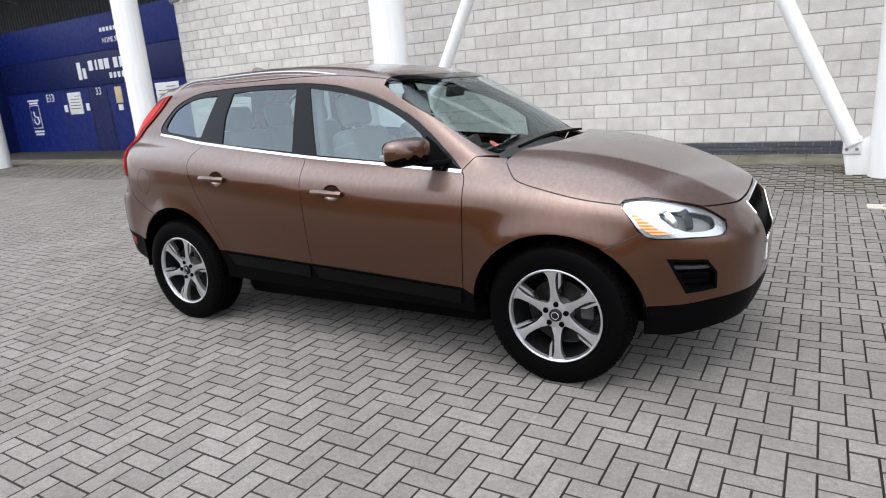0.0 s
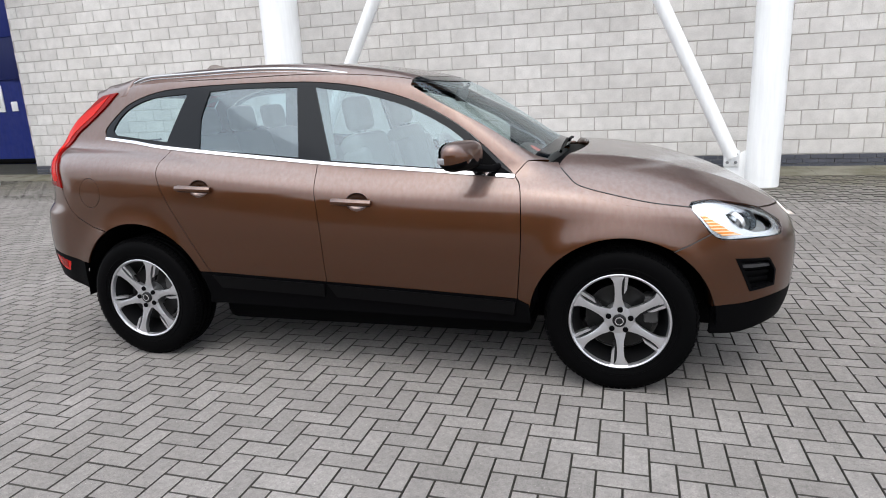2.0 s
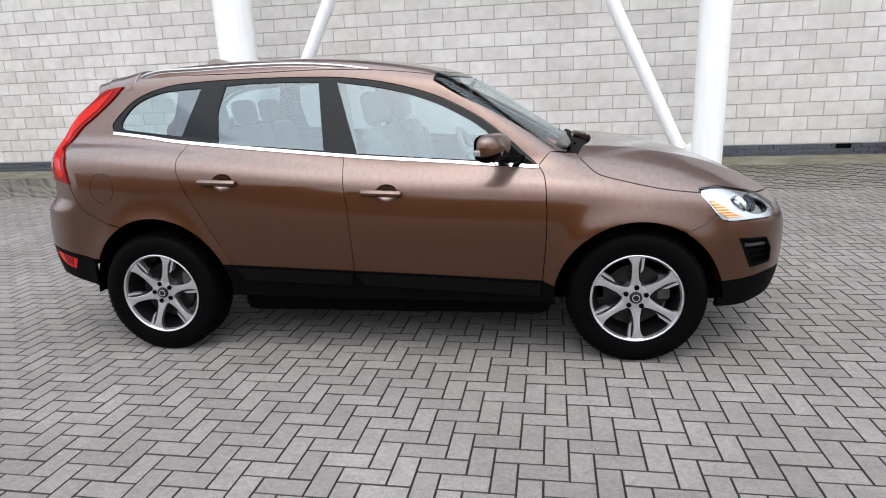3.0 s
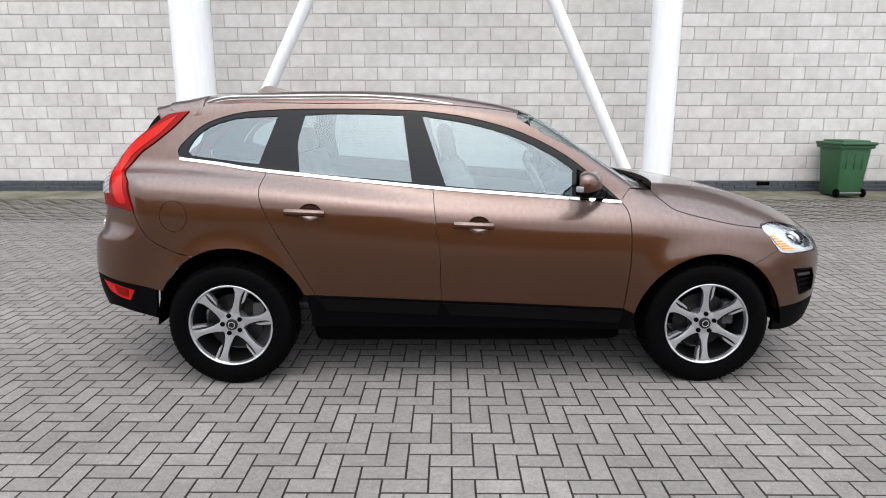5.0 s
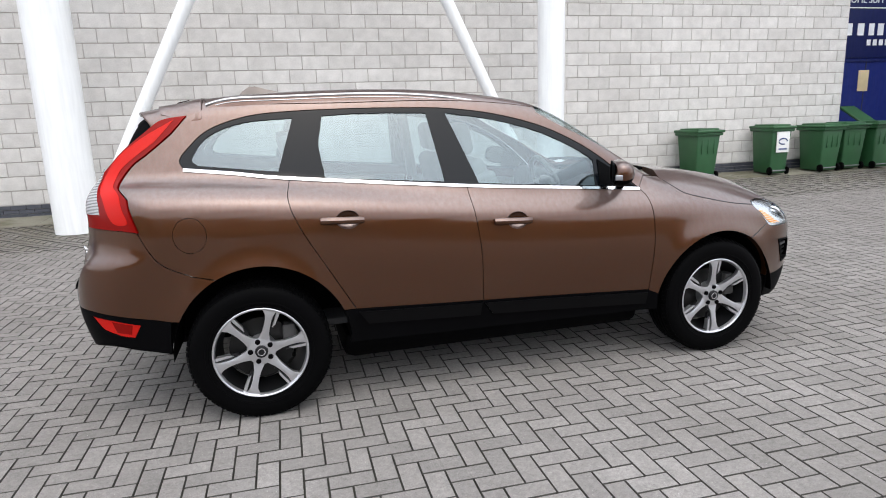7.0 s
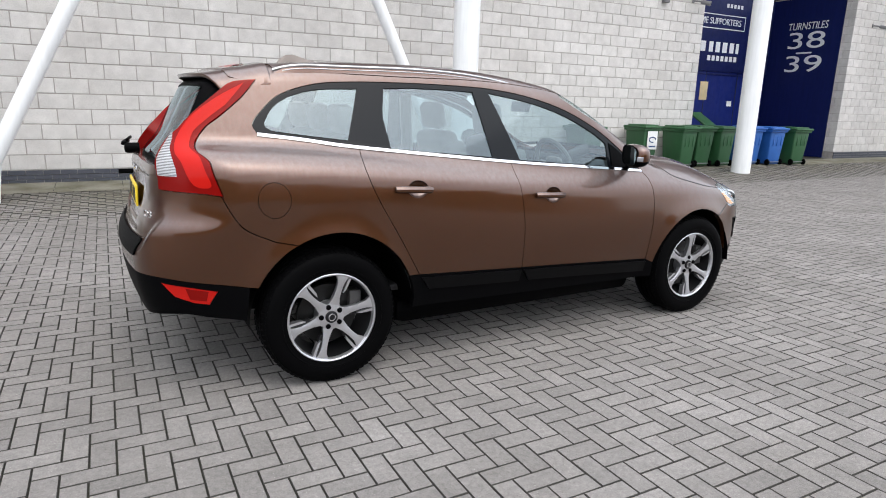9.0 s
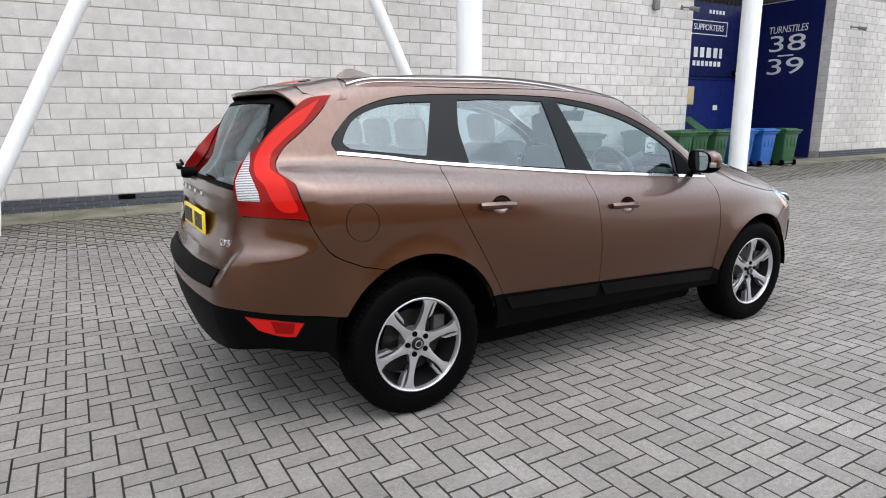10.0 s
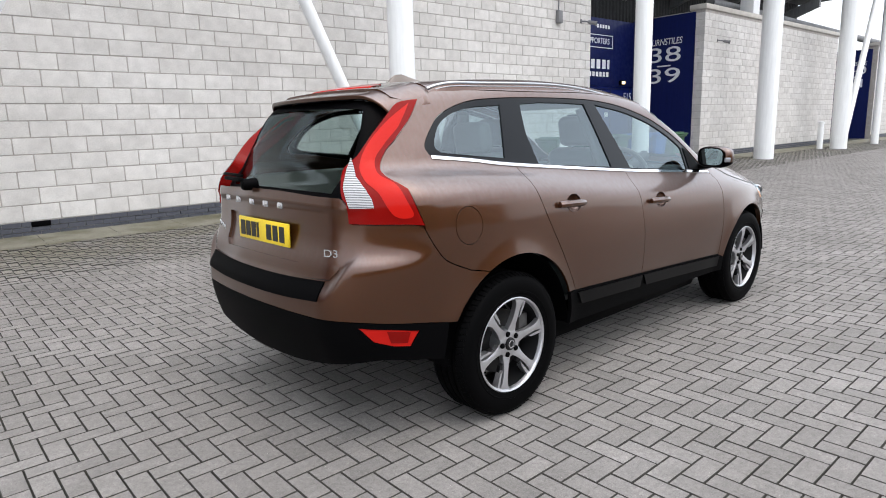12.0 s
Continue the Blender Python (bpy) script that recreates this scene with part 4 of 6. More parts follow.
# rear bumper
paint_low = smooth_line([(-1.795, -.88, .575), (-1.95, -.85, .60), (-2.07, -.82, .615), (-2.22, -.70, .635), (-2.29, -.4, .635), (-2.31, 0, .635)])
low_all = np.vstack([paint_low, (paint_low[:-1] * flip_v)[::-1]])
arch_rb = on_side(oval(*ARCH_R, 153, 117, 14))
seam3 = seam[::-1]
upper = np.vstack([arch_rb, seam3, lamp_low[::-1][1:], gate_side[2:], sill_line[1:-1], (gate_side[2:] * flip_v)[::-1], (lamp_low * flip_v)[1:], (seam3 * flip_v)[::-1], (arch_rb * flip_v)[::-1]])
BUMPER = skin("rear_bumper", BRONZE, CAR, [np.vstack([upper, low_all[::-1]])], TAILROUND, res=.013)[0]
valance_low = [(-1.808, -.855, .40), (-1.98, -.83, .425), (-2.09, -.76, .445), (-2.16, -.60, .425), (-2.20, -.3, .375), (-2.20, 0, .36)]
vl = smooth_line(valance_low)
vl_all = np.vstack([vl, (vl[:-1] * flip_v)[::-1]])
fog = np.array([(-2.20, -.735, .607), (-2.07, -.82, .588), (-1.945, -.85, .565), (-1.985, -.83, .495), (-2.07, -.82, .505), (-2.15, -.775, .535)])
skin("bumper_valance", CLAD, CAR, [np.vstack([low_all, vl_all[::-1]]), fog], TAILROUND, holes_gap=0, rim=.02)
FOG = skin("fog_lamp", BRIGHTRED, CAR, [fog], TAILROUND, gap=.002, lift=-.004, res=.02, mirror=True, label="red rear fog reflector")
bulb = ring([(-2.09, -.80, .582), (-1.985, -.835, .565), (-2.0, -.83, .515), (-2.08, -.81, .525)], -1.25)
skin("fog_bulb_window", RED, FOG, [bulb], TAILROUND, gap=0, lift=-.002, rim=.003, res=.02, mirror=True)
step_loop = bowed(np.vstack([smooth_line([(-2.24, -.585, .800), (-2.285, -.3, .790), (-2.295, 0, .788), (-2.285, .3, .790), (-2.24, .585, .800)]), smooth_line([(-2.27, .57, .716), (-2.305, .3, .704), (-2.31, 0, .702), (-2.305, -.3, .704), (-2.27, -.57, .716)])]))
skin("bumper_pad", CLAD, BUMPER, [step_loop], TAILROUND, gap=0, lift=.009, rim=.012, res=.012, label="black ribbed loading pad")

# spoiler
tail_deck = np.vstack([tail_edge, [(-1.62, .55, 1.585), (-1.73, .535, 1.585), (-1.78, .51, 1.585), (-1.79, .3, 1.60), (-1.80, 0, 1.61), (-1.79, -.3, 1.60), (-1.78, -.51, 1.585), (-1.73, -.535, 1.585), (-1.62, -.55, 1.585)]])
skin("roof_tail", BRONZE, CAR, [tail_deck], Flat((-.35, 0, .94)), lift=-.006, gap=-.003, rim=.03)
sp = bmesh.new()
grid = []
lead_v = np.linspace(-.565, .565, 33)
lead_z = on_top(np.stack([np.full(33, -1.585), lead_v], 1))[:, 2]


def spoiler_at(v, z, t):
    reach = .375 - .30 * v * v - 2.5 * max(abs(v) - .44, 0) ** 2
    return -1.585 - reach * t, float(v) * (1 - .02 * t), float(z) + .006 - .185 * reach * t - .018 * t * t + .010 * t ** 4


for i in range(11):
    grid.append([sp.verts.new(spoiler_at(v, z, i / 10)) for v, z in zip(lead_v, lead_z)])
for i in range(10):
    for j in range(32):
        sp.faces.new((grid[i][j], grid[i][j + 1], grid[i + 1][j + 1], grid[i + 1][j]))
bmesh.ops.recalc_face_normals(sp, faces=sp.faces)
if sum(f.normal.z for f in sp.faces) < 0:
    bmesh.ops.reverse_faces(sp, faces=sp.faces)
ret = bmesh.ops.extrude_face_region(sp, geom=list(sp.faces))
for v in ret["geom"]:
    if isinstance(v, bmesh.types.BMVert):
        v.co.z -= .024
        v.co.x += .012
bmesh.ops.recalc_face_normals(sp, faces=sp.faces)
if sp.calc_volume(signed=True) < 0:
    bmesh.ops.reverse_faces(sp, faces=sp.faces)
bmesh.ops.bevel(sp, geom=[e for e in sp.edges if len(e.link_faces) == 2 and e.calc_face_angle() > 1.0], offset=.007, segments=3, profile=.5, affect="EDGES")
sp.normal_update()
for f in sp.faces:
    f.material_index = 1 if f.normal.z < -.6 and f.calc_center_median().x < -1.74 else 0
SPOILER = part("roof_spoiler", mesh_of("roof_spoiler", sp, [BRONZE, BLACK]), None, CAR)
part("brake_light_housing", box(.14, .50, .04, .015, centre=(-1.80, 0, 1.572)), GLOSSBLACK, SPOILER)
strip = [[Vector(spoiler_at(lead_v[j], lead_z[j], t)) + Vector((0, 0, dz)) for t, dz in ((.22, .001), (.24, .006), (.40, .006), (.42, .001))] for j in range(8, 25)]
part("brake_light", quads("brake_light", [tuple(p) for row in strip for p in row], [(4 * j + k, 4 * j + k + 1, 4 * j + k + 5, 4 * j + k + 4) for j in range(16) for k in range(3)], BRIGHTRED), None, SPOILER, "red high-level brake light strip")

# nose
lamp_front = ring(smooth_line([(1.715, -.868, .91), (1.735, -.84, .938), (1.84, -.80, .942), (1.96, -.73, .915), (2.07, -.655, .878), (2.135, -.625, .82), (2.13, -.665, .765), (1.99, -.79, .768), (1.84, -.855, .77), (1.785, -.87, .805), (1.715, -.868, .91)]), 1.1)[:-1]
n_low = smooth_line([(1.80, -.85, .445), (1.96, -.79, .45), (2.11, -.68, .47), (2.24, -.4, .47), (2.29, 0, .47)])
n_low_all = np.vstack([n_low, (n_low[:-1] * flip_v)[::-1]])
arch_fb = on_side(oval(*ARCH_F, 20, 60, 12))
n_up = np.vstack([arch_fb, nose_seam[::-1], [(1.84, -.855, .77), (1.99, -.79, .768), (2.13, -.665, .765), (2.14, -.62, .82), (2.06, -.66, .885)], lip[2:-2], [(2.06, .66, .885), (2.14, .62, .82), (2.13, .665, .765), (1.99, .79, .768), (1.84, .855, .77)], nose_seam * flip_v, (arch_fb * flip_v)[::-1]])
grille = np.array([(2.25, -.30, .85), (2.25, -.33, .80), (2.25, -.25, .64), (2.25, .25, .64), (2.25, .33, .80), (2.25, .30, .85)])
vent = np.array([(1.905, -.832, .675), (2.06, -.745, .662), (2.095, -.71, .60), (2.10, -.71, .525), (1.985, -.79, .512)])
vent_l = (vent * flip_v)[::-1]
skin("front_bumper", BRONZE, CAR, [np.vstack([n_up, n_low_all[::-1]]), grille, vent, vent_l], NOSEROUND, res=.03, holes_gap=0, rim=.034)
nb = [(1.80, -.83, .30), (1.95, -.77, .29), (2.10, -.64, .32), (2.20, -.4, .33), (2.24, 0, .33)]
nb = smooth_line(nb)
skin("front_valance", CLAD, CAR, [np.vstack([n_low_all, np.vstack([nb, (nb[:-1] * flip_v)[::-1]])[::-1]])], NOSEROUND, rim=.02)
vent_mid = vent.mean(0)
VENT = skin("bumper_vent", BLACK, CAR, [vent], NOSEROUND, gap=-.001, lift=-.030, rim=0, mirror=True)
for dz in (-.033, -.066, -.098):
    more = ring([(1.935, -.815, .640 + dz), (2.08, -.73, .632 + dz), (2.085, -.725, .618 + dz), (1.945, -.815, .625 + dz)], 1.1)
    skin("vent_slat", BLACK, VENT, [more], NOSEROUND, gap=0, lift=-.014, rim=.015, mirror=True)
slat = ring([(1.925, -.82, .642), (2.075, -.735, .634), (2.08, -.73, .618), (1.93, -.82, .625)], 1.1)
skin("vent_slat", DARKTRIM, VENT, [slat], NOSEROUND, gap=0, lift=-.010, rim=.02, mirror=True)
skin("vent_surround", CLAD, VENT, [vent_mid + (vent - vent_mid) * 1.05, vent_mid + (vent - vent_mid) * .90], NOSEROUND, gap=0, holes_gap=0, lift=.004, rim=.034, res=.02, mirror=True)
GRILLE = skin("grille", BLACK, CAR, [grille], NOSEROUND, gap=-.001, lift=-.02, rim=0)[0]
g3 = land(np.stack([np.full(len(grille), 4.0), grille[:, 1], grille[:, 2]], 1), np.array([1.0, 0, 0]))
part("grille_surround", tube(list(map(tuple, g3)) + [tuple(g3[0])], .007, 8), CHROME, GRILLE, "chrome grille surround")
for k in range(11):
    y = -.27 + .054 * k
    q = land(np.array([(4.0, y, .84), (4.0, y, .655)]), np.array([1.0, 0, 0]))
    part("grille_bar", tube([tuple(q[0] - (.008, 0, 0)), tuple(q[1] - (.008, 0, 0))], .006, 6), BLACK, GRILLE)
well = ring(smooth_line([(1.86, -.80, .885), (1.93, -.76, .888), (2.02, -.69, .872), (2.075, -.655, .84), (2.06, -.68, .80), (1.98, -.76, .795), (1.92, -.79, .82), (1.87, -.81, .86)]), 1.1)
HEAD = skin("headlamp", LENS, CAR, [lamp_front], NOSEROUND, lift=.002, rim=0, res=.02, mirror=True, label="clear headlamp with amber strip and projector")
skin("lamp_bowl", REFLECT, HEAD, [lamp_front, well], NOSEROUND, gap=.001, lift=-.010, rim=.006, res=.02, holes_gap=0, mirror=True, label="bright reflector bowl")
skin("lamp_well", TRIMGREY, HEAD, [well], NOSEROUND, gap=-.004, lift=-.05, rim=0, res=.025, mirror=True)
mid_h = lamp_front.mean(0)
inner_h = ring(mid_h + (lamp_front - mid_h) * .94, 1.1)
skin("lamp_bezel", BLACK, HEAD, [lamp_front, inner_h], NOSEROUND, gap=.001, lift=-.004, rim=0, res=.02, holes_gap=0, mirror=True, label="thin black lamp edge")
amb = ring([(1.755, -.858, .885), (1.775, -.85, .885), (1.83, -.835, .838), (1.87, -.83, .808), (1.92, -.81, .79), (1.845, -.85, .788), (1.80, -.865, .82)], 1.1)
skin("indicator", AMBER, HEAD, [amb], NOSEROUND, gap=0, lift=-.006, rim=.003, res=.02, mirror=True, label="amber indicator")
for s, own in ((-1, HEAD[0]), (1, HEAD[1])):
    part("inner_reflector", lathe([(.0, -.03), (.03, -.026), (.042, 0), (.048, .004), (.052, -.02)], 28), REFLECT, own, at=pose(1.905, s * .765, .848, 0, 58, s * -36))
    part("projector", lathe([(.0, .02), (.03, .016), (.046, 0), (.05, -.03), (.056, -.03), (.058, .006), (.064, .006), (.066, -.04)], 32), GLOSSBLACK, own, at=pose(1.965, s * .703, .836, 0, 75, s * -32) @ Matrix.Diagonal((.8, .8, .8, 1)))

# lower flank
clad = np.vstack([[(-.912, .42), (-.918, .455), (-.929, .50), (-.945, .545), (-.885, .547)], [(-.5, .529), (0, .506), (.5, .484), (.893, .464)], [(.95, .44), (.958, .335), (.3, .335), (-.4, .345), (-.92, .36)]])
skin("sill_cladding", CLAD, CAR, [on_side(clad)], SIDE, mirror=True, gap=.001, rim=.02, lift=.004)
for s, e in ((-.87, -.172), (-.156, .885)):
    zt = lambda u: .546 - (u + .885) * .0455
    mould = [(s, zt(s) - .012), (e, zt(e) - .012), (e - .01, zt(e) - .085), (s + .05, zt(s) - .085)]
    skin("door_moulding", MOULDING, CAR, [on_side(mould)], SIDE, gap=0, rim=.014, lift=.016, mirror=True)
skin("sill_seam", BLACK, CAR, [on_side([(-.86, .535), (.88, .455), (.88, .449), (-.86, .529)])], SIDE, gap=0, lift=.010, rim=.006, mirror=True)

# black tubes laid along the bonnet and bumper seams as the gaps' shade
def gap_shade_line(pts, d, r=.0032):
    d = np.array(d, float) / np.linalg.norm(d)
    p = np.asarray(pts) + d * 1.2
    q = land(p, d, 2.4, 300)
    q = q[~np.isnan(q).any(1)]
    for s in (1, -1):
        part("gap_shade_tube", tube([(a, b * s, c) for a, b, c in q], r, 6), INK, CAR)


gap_shade_line(bonnet_line[2:], (0, -.86, .5))
gap_shade_line(smooth_line(nose_seam), (0, -1, 0), .0026)

# underside and wheel houses
part("floor_pan", box(1.90, 1.50, .17, .07, centre=(0, 0, .275)), BLACK, CAR)
part("rear_floor", box(1.15, .96, .18, .05, centre=(-1.42, 0, .40)), BLACK, CAR)
part("front_floor", box(1.1, 1.0, .14, .03, centre=(1.4, 0, .29)), BLACK, CAR)
for s in (-1, 1):
    part("inner_wing", box(.12, .02, .62, .005, centre=(.92, s * .80, .72)), BLACK, CAR)
part("engine_bay", box(.75, 1.1, .5, .03, centre=(1.45, 0, .6)), BLACK, CAR)
for cu, cz, a, b in (ARCH_F, ARCH_R):
    for s in (-1, 1):
        h = bmesh.new()
        t = [math.radians(180 * i / 30) for i in range(31)]
        o = [h.verts.new((cu + a * 1.004 * math.cos(k), s * .885, cz + b * 1.004 * math.sin(k))) for k in t]
        i2 = [h.verts.new((cu + a * .99 * math.cos(k), s * .50, cz + b * .99 * math.sin(k))) for k in t]
        for k in range(30):
            h.faces.new((o[k], o[k + 1], i2[k + 1], i2[k]))
        h.faces.new(i2)
        bmesh.ops.recalc_face_normals(h, faces=h.faces)
        part("wheel_house", h, BLACK, CAR)

# ---- wheels ----
def wheel_at(u, s):
    """One wheel: tyre, alloy rim with six paired spokes, brake."""
    w = new("wheel")
    w.parent = CAR
    w.matrix_basis = pose(u, s * .80, .363, 0, 0, 0 if s < 0 else 180)
    return w


tyre_profile = [(.232, .09), (.236, -.098), (.244, -.108), (.262, -.116), (.30, -.122), (.33, -.118), (.348, -.108), (.3585, -.094), (.363, -.078)]
tread = [(.366, -.066), (.366, -.05), (.358, -.048), (.358, -.040), (.366, -.038), (.366, -.008), (.358, -.006), (.358, .002), (.366, .004), (.366, .034), (.358, .036), (.358, .044), (.366, .046), (.366, .066)]
tyre_profile += tread + [(.363, .08), (.355, .10), (.33, .118), (.28, .12), (.236, .105), (.232, .09)]
tyre_mesh = mesh_of("tyre", lathe(tyre_profile, 72, "y"), RUBBER)


def lug_mesh():
    """Shoulder blocks, centre blocks and a raised band on the side wall."""
    bm = bmesh.new()
    for k in range(76):
        for y, w, turn, lift in ((-.088, .036, 12, -.004), (.088, .036, -12, -.004), (-.025, .020, 24, .0), (.02, .020, -24, .0)):
            a = 2 * math.pi * (k + (.5 if lift == 0 else 0)) / 76
            before = set(bm.verts)
            box(.0225, w, .006, .0012, 1, centre=(0, 0, 0), bm=bm)
            m = pose(0, 0, 0, 0, math.degrees(a), 0) @ pose(0, y, .3645 + lift, math.copysign(24, -y) if lift else 0, 0, turn)
            bmesh.ops.transform(bm, matrix=m, verts=[v for v in bm.verts if v not in before])
    return mesh_of("tread", bm, RUBBER)


lugs = lug_mesh()
band_mesh = mesh_of("sidewall_band", lathe([(.268, -.115), (.270, -.1195), (.276, -.1205), (.278, -.118)], 72, "y"), RUBBER)
bead_mesh = mesh_of("rim_guard", lathe([(.246, -.107), (.248, -.1145), (.254, -.1155), (.258, -.112)], 72, "y"), RUBBER)
rim_mesh = mesh_of("rim", lathe([(.244, -.104), (.2445, -.110), (.240, -.112), (.2335, -.1085), (.229, -.098), (.226, -.06), (.214, -.02), (.20, .05), (.214, .10), (.232, .11)], 72, "y"), ALLOY)
barrel_mesh = mesh_of("rim_barrel", lathe([(.2275, -.088), (.2235, -.058), (.2115, -.02), (.198, .05)], 72, "y"), ALLOYDARK)
disc_mesh = mesh_of("brake_disc", lathe([(.06, -.015), (.165, -.015), (.165, .012), (.06, .012)], 48, "y"), DISC)


def spoke_mesh():
    """Main machined spoke, flaring at the rim, dished towards the hub."""
    bm = bmesh.new()
    rows = []
    for r, wl, wr, y in ((.030, .034, .034, -.080), (.07, .0285, .0285, -.083), (.105, .0195, .0185, -.089), (.14, .0165, .0155, -.095), (.175, .0170, .0160, -.100), (.203, .022, .020, -.103), (.222, .034, .027, -.104), (.236, .050, .040, -.104)):
        rows.append((r, wl, wr, y))
    top, bot = [], []
    for r, wl, wr, y in rows:
        top.append([bm.verts.new((x, y + (.003 if abs(x) > .01 else 0), r)) for x in (-wl, -wl * .35, wr * .35, wr)])
        bot.append([bm.verts.new((x * .86, y + .034, r)) for x in (-wl, -wl * .35, wr * .35, wr)])
    for a, b in zip(top, top[1:]):
        for k in range(3):
            bm.faces.new((a[k], a[k + 1], b[k + 1], b[k]))
    for (a, b), (c, d) in zip(zip(top, top[1:]), zip(bot, bot[1:])):
        bm.faces.new((a[0], b[0], d[0], c[0]))
        bm.faces.new((b[3], a[3], c[3], d[3]))
    bmesh.ops.recalc_face_normals(bm, faces=bm.faces)
    return mesh_of("spoke", bm, [ALLOY, ALLOYDARK])


def side_bar_mesh():
    """The narrow second blade beside each spoke, behind a dark slot."""
    bm = bmesh.new()
    a = [(.0265, .138), (.034, .228), (.050, .226), (.040, .158)]
    f0 = [bm.verts.new((x, -.092 - .006 * (z > .2), z)) for x, z in a]
    f1 = [bm.verts.new((x, -.060, z)) for x, z in a]
    bm.faces.new(f0)
    for k in range(4):
        bm.faces.new((f0[k], f0[(k + 1) % 4], f1[(k + 1) % 4], f1[k]))
    bmesh.ops.recalc_face_normals(bm, faces=bm.faces)
    return mesh_of("spoke_blade", bm, ALLOY)


def pocket_mesh():
    bm = bmesh.new()
    a = [(.012, .10), (.022, .228), (.040, .226), (.034, .118)]
    bm.faces.new([bm.verts.new((x, -.078, z)) for x, z in a])
    bmesh.ops.recalc_face_normals(bm, faces=bm.faces)
    r = bmesh.ops.extrude_face_region(bm, geom=list(bm.faces))
    bmesh.ops.translate(bm, verts=[v for v in r["geom"] if isinstance(v, bmesh.types.BMVert)], vec=(0, .02, 0))
    bmesh.ops.recalc_face_normals(bm, faces=bm.faces)
    return mesh_of("spoke_slot", bm, ALLOYDARK)


spoke_me, blade_me, slot_me = spoke_mesh(), side_bar_mesh(), pocket_mesh()
hub_mesh = mesh_of("hub", lathe([(0, -.084), (.06, -.084), (.072, -.081), (.076, -.06), (.076, .0)], 40, "y"), ALLOY)
cap_mesh = mesh_of("hub_cap", lathe([(0, -.096), (.025, -.096), (.032, -.093), (.034, -.082)], 32, "y"), ALLOYDARK)
ring_mesh = mesh_of("cap_ring", lathe([(.016, -.0965), (.0165, -.0985), (.0205, -.0985), (.021, -.0965)], 24, "y"), BADGE)
nut_mesh = mesh_of("wheel_nut", lathe([(0, -.093), (.010, -.093), (.0135, -.090), (.0145, -.078)], 12, "y"), BLACK)
caliper_mesh = mesh_of("brake_caliper", box(.07, .09, .14, .012, centre=(.15, -.005, .05)), STEEL)
for u, turn in ((1.387, -3), (-1.387, 16)):
    for s in (-1, 1):
        w = wheel_at(u, s)
        tyre = part("tyre", tyre_mesh, None, w, "black rubber road tyre")
        tagged(part("tread", lugs, None, tyre), kind="stuff")
        part("sidewall_band", band_mesh, None, tyre)
        part("rim_guard", bead_mesh, None, tyre)
        rim = part("rim", rim_mesh, None, w, "silver alloy rim with six paired spokes")
        part("rim_barrel", barrel_mesh, None, rim)
        part("brake_disc", disc_mesh, None, w)
        part("brake_caliper", caliper_mesh, None, w)
        part("hub", hub_mesh, None, rim)
        part("hub_cap", cap_mesh, None, rim)
        part("cap_ring", ring_mesh, None, rim)
        for k in range(6):
            m = pose(0, 0, 0, 0, turn + 60 * k, 0)
            part("spoke", spoke_me, None, rim, at=m)
            part("spoke_blade", blade_me, None, rim, at=m)
            part("spoke_slot", slot_me, None, rim, at=m)
        for k in range(5):
            a = math.radians(turn + 18 + 72 * k)
            part("wheel_nut", nut_mesh, None, rim, at=pose(.0555 * math.cos(a), 0, .0555 * math.sin(a)))


# ---- car: fittings ----
def flank(u, z, s=-1):
    """A place on the flank with its outward direction."""
    p = on_side([(u, z)])
    n = body_normal(p)[0]
    return Vector((p[0][0], p[0][1] * -s, p[0][2])), Vector((n[0], n[1] * -s, n[2]))


def handle_mesh(s):
    """A bowed grip bar with an end cap."""
    bm = bmesh.new()
    rows = []
    for i in range(13):
        t = -1 + i / 6
        y = .030 - .016 * abs(t) ** 3
        w = .0185 - .003 * max(0, abs(t) - .8) * 5
        rows.append([bm.verts.new((t * .112, y + dy, dz)) for dy, dz in ((.008, -w * .7), (.012, 0), (.006, w * .8), (-.004, w), (-.011, w * .5), (-.011, -w * .6), (-.003, -w))])
    for a, b in zip(rows, rows[1:]):
        for k in range(7):
            bm.faces.new((a[k], a[(k + 1) % 7], b[(k + 1) % 7], b[k]))
    bm.faces.new(rows[0])
    bm.faces.new(rows[-1][::-1])
    for x in (-.088, .088):
        box(.03, .034, .018, .004, centre=(x, .008, 0), bm=bm)
    bmesh.ops.recalc_face_normals(bm, faces=bm.faces)
    return mesh_of("handle", bm, BRONZE)


def cup_mesh():
    bm = bmesh.new()
    rings = []
    for k in range(7):
        a = k / 6 * math.pi / 2
        r, d = math.cos(a), math.sin(a)
        if k == 6:
            rings.append([bm.verts.new((0, -.034, .004))])
            continue
        rings.append([bm.verts.new((.064 * r * math.cos(t), -.034 * d + .001, .049 * r * math.sin(t) + .004 * d)) for t in [2 * math.pi * j / 28 for j in range(28)]])
    for p, q in zip(rings, rings[1:]):
        for j in range(28):
            if len(q) == 1:
                bm.faces.new((p[j], p[(j + 1) % 28], q[0]))
            else:
                bm.faces.new((p[j], p[(j + 1) % 28], q[(j + 1) % 28], q[j]))
    bmesh.ops.recalc_face_normals(bm, faces=bm.faces)
    bmesh.ops.reverse_faces(bm, faces=bm.faces)
    return mesh_of("handle_cup", bm, BRONZE)


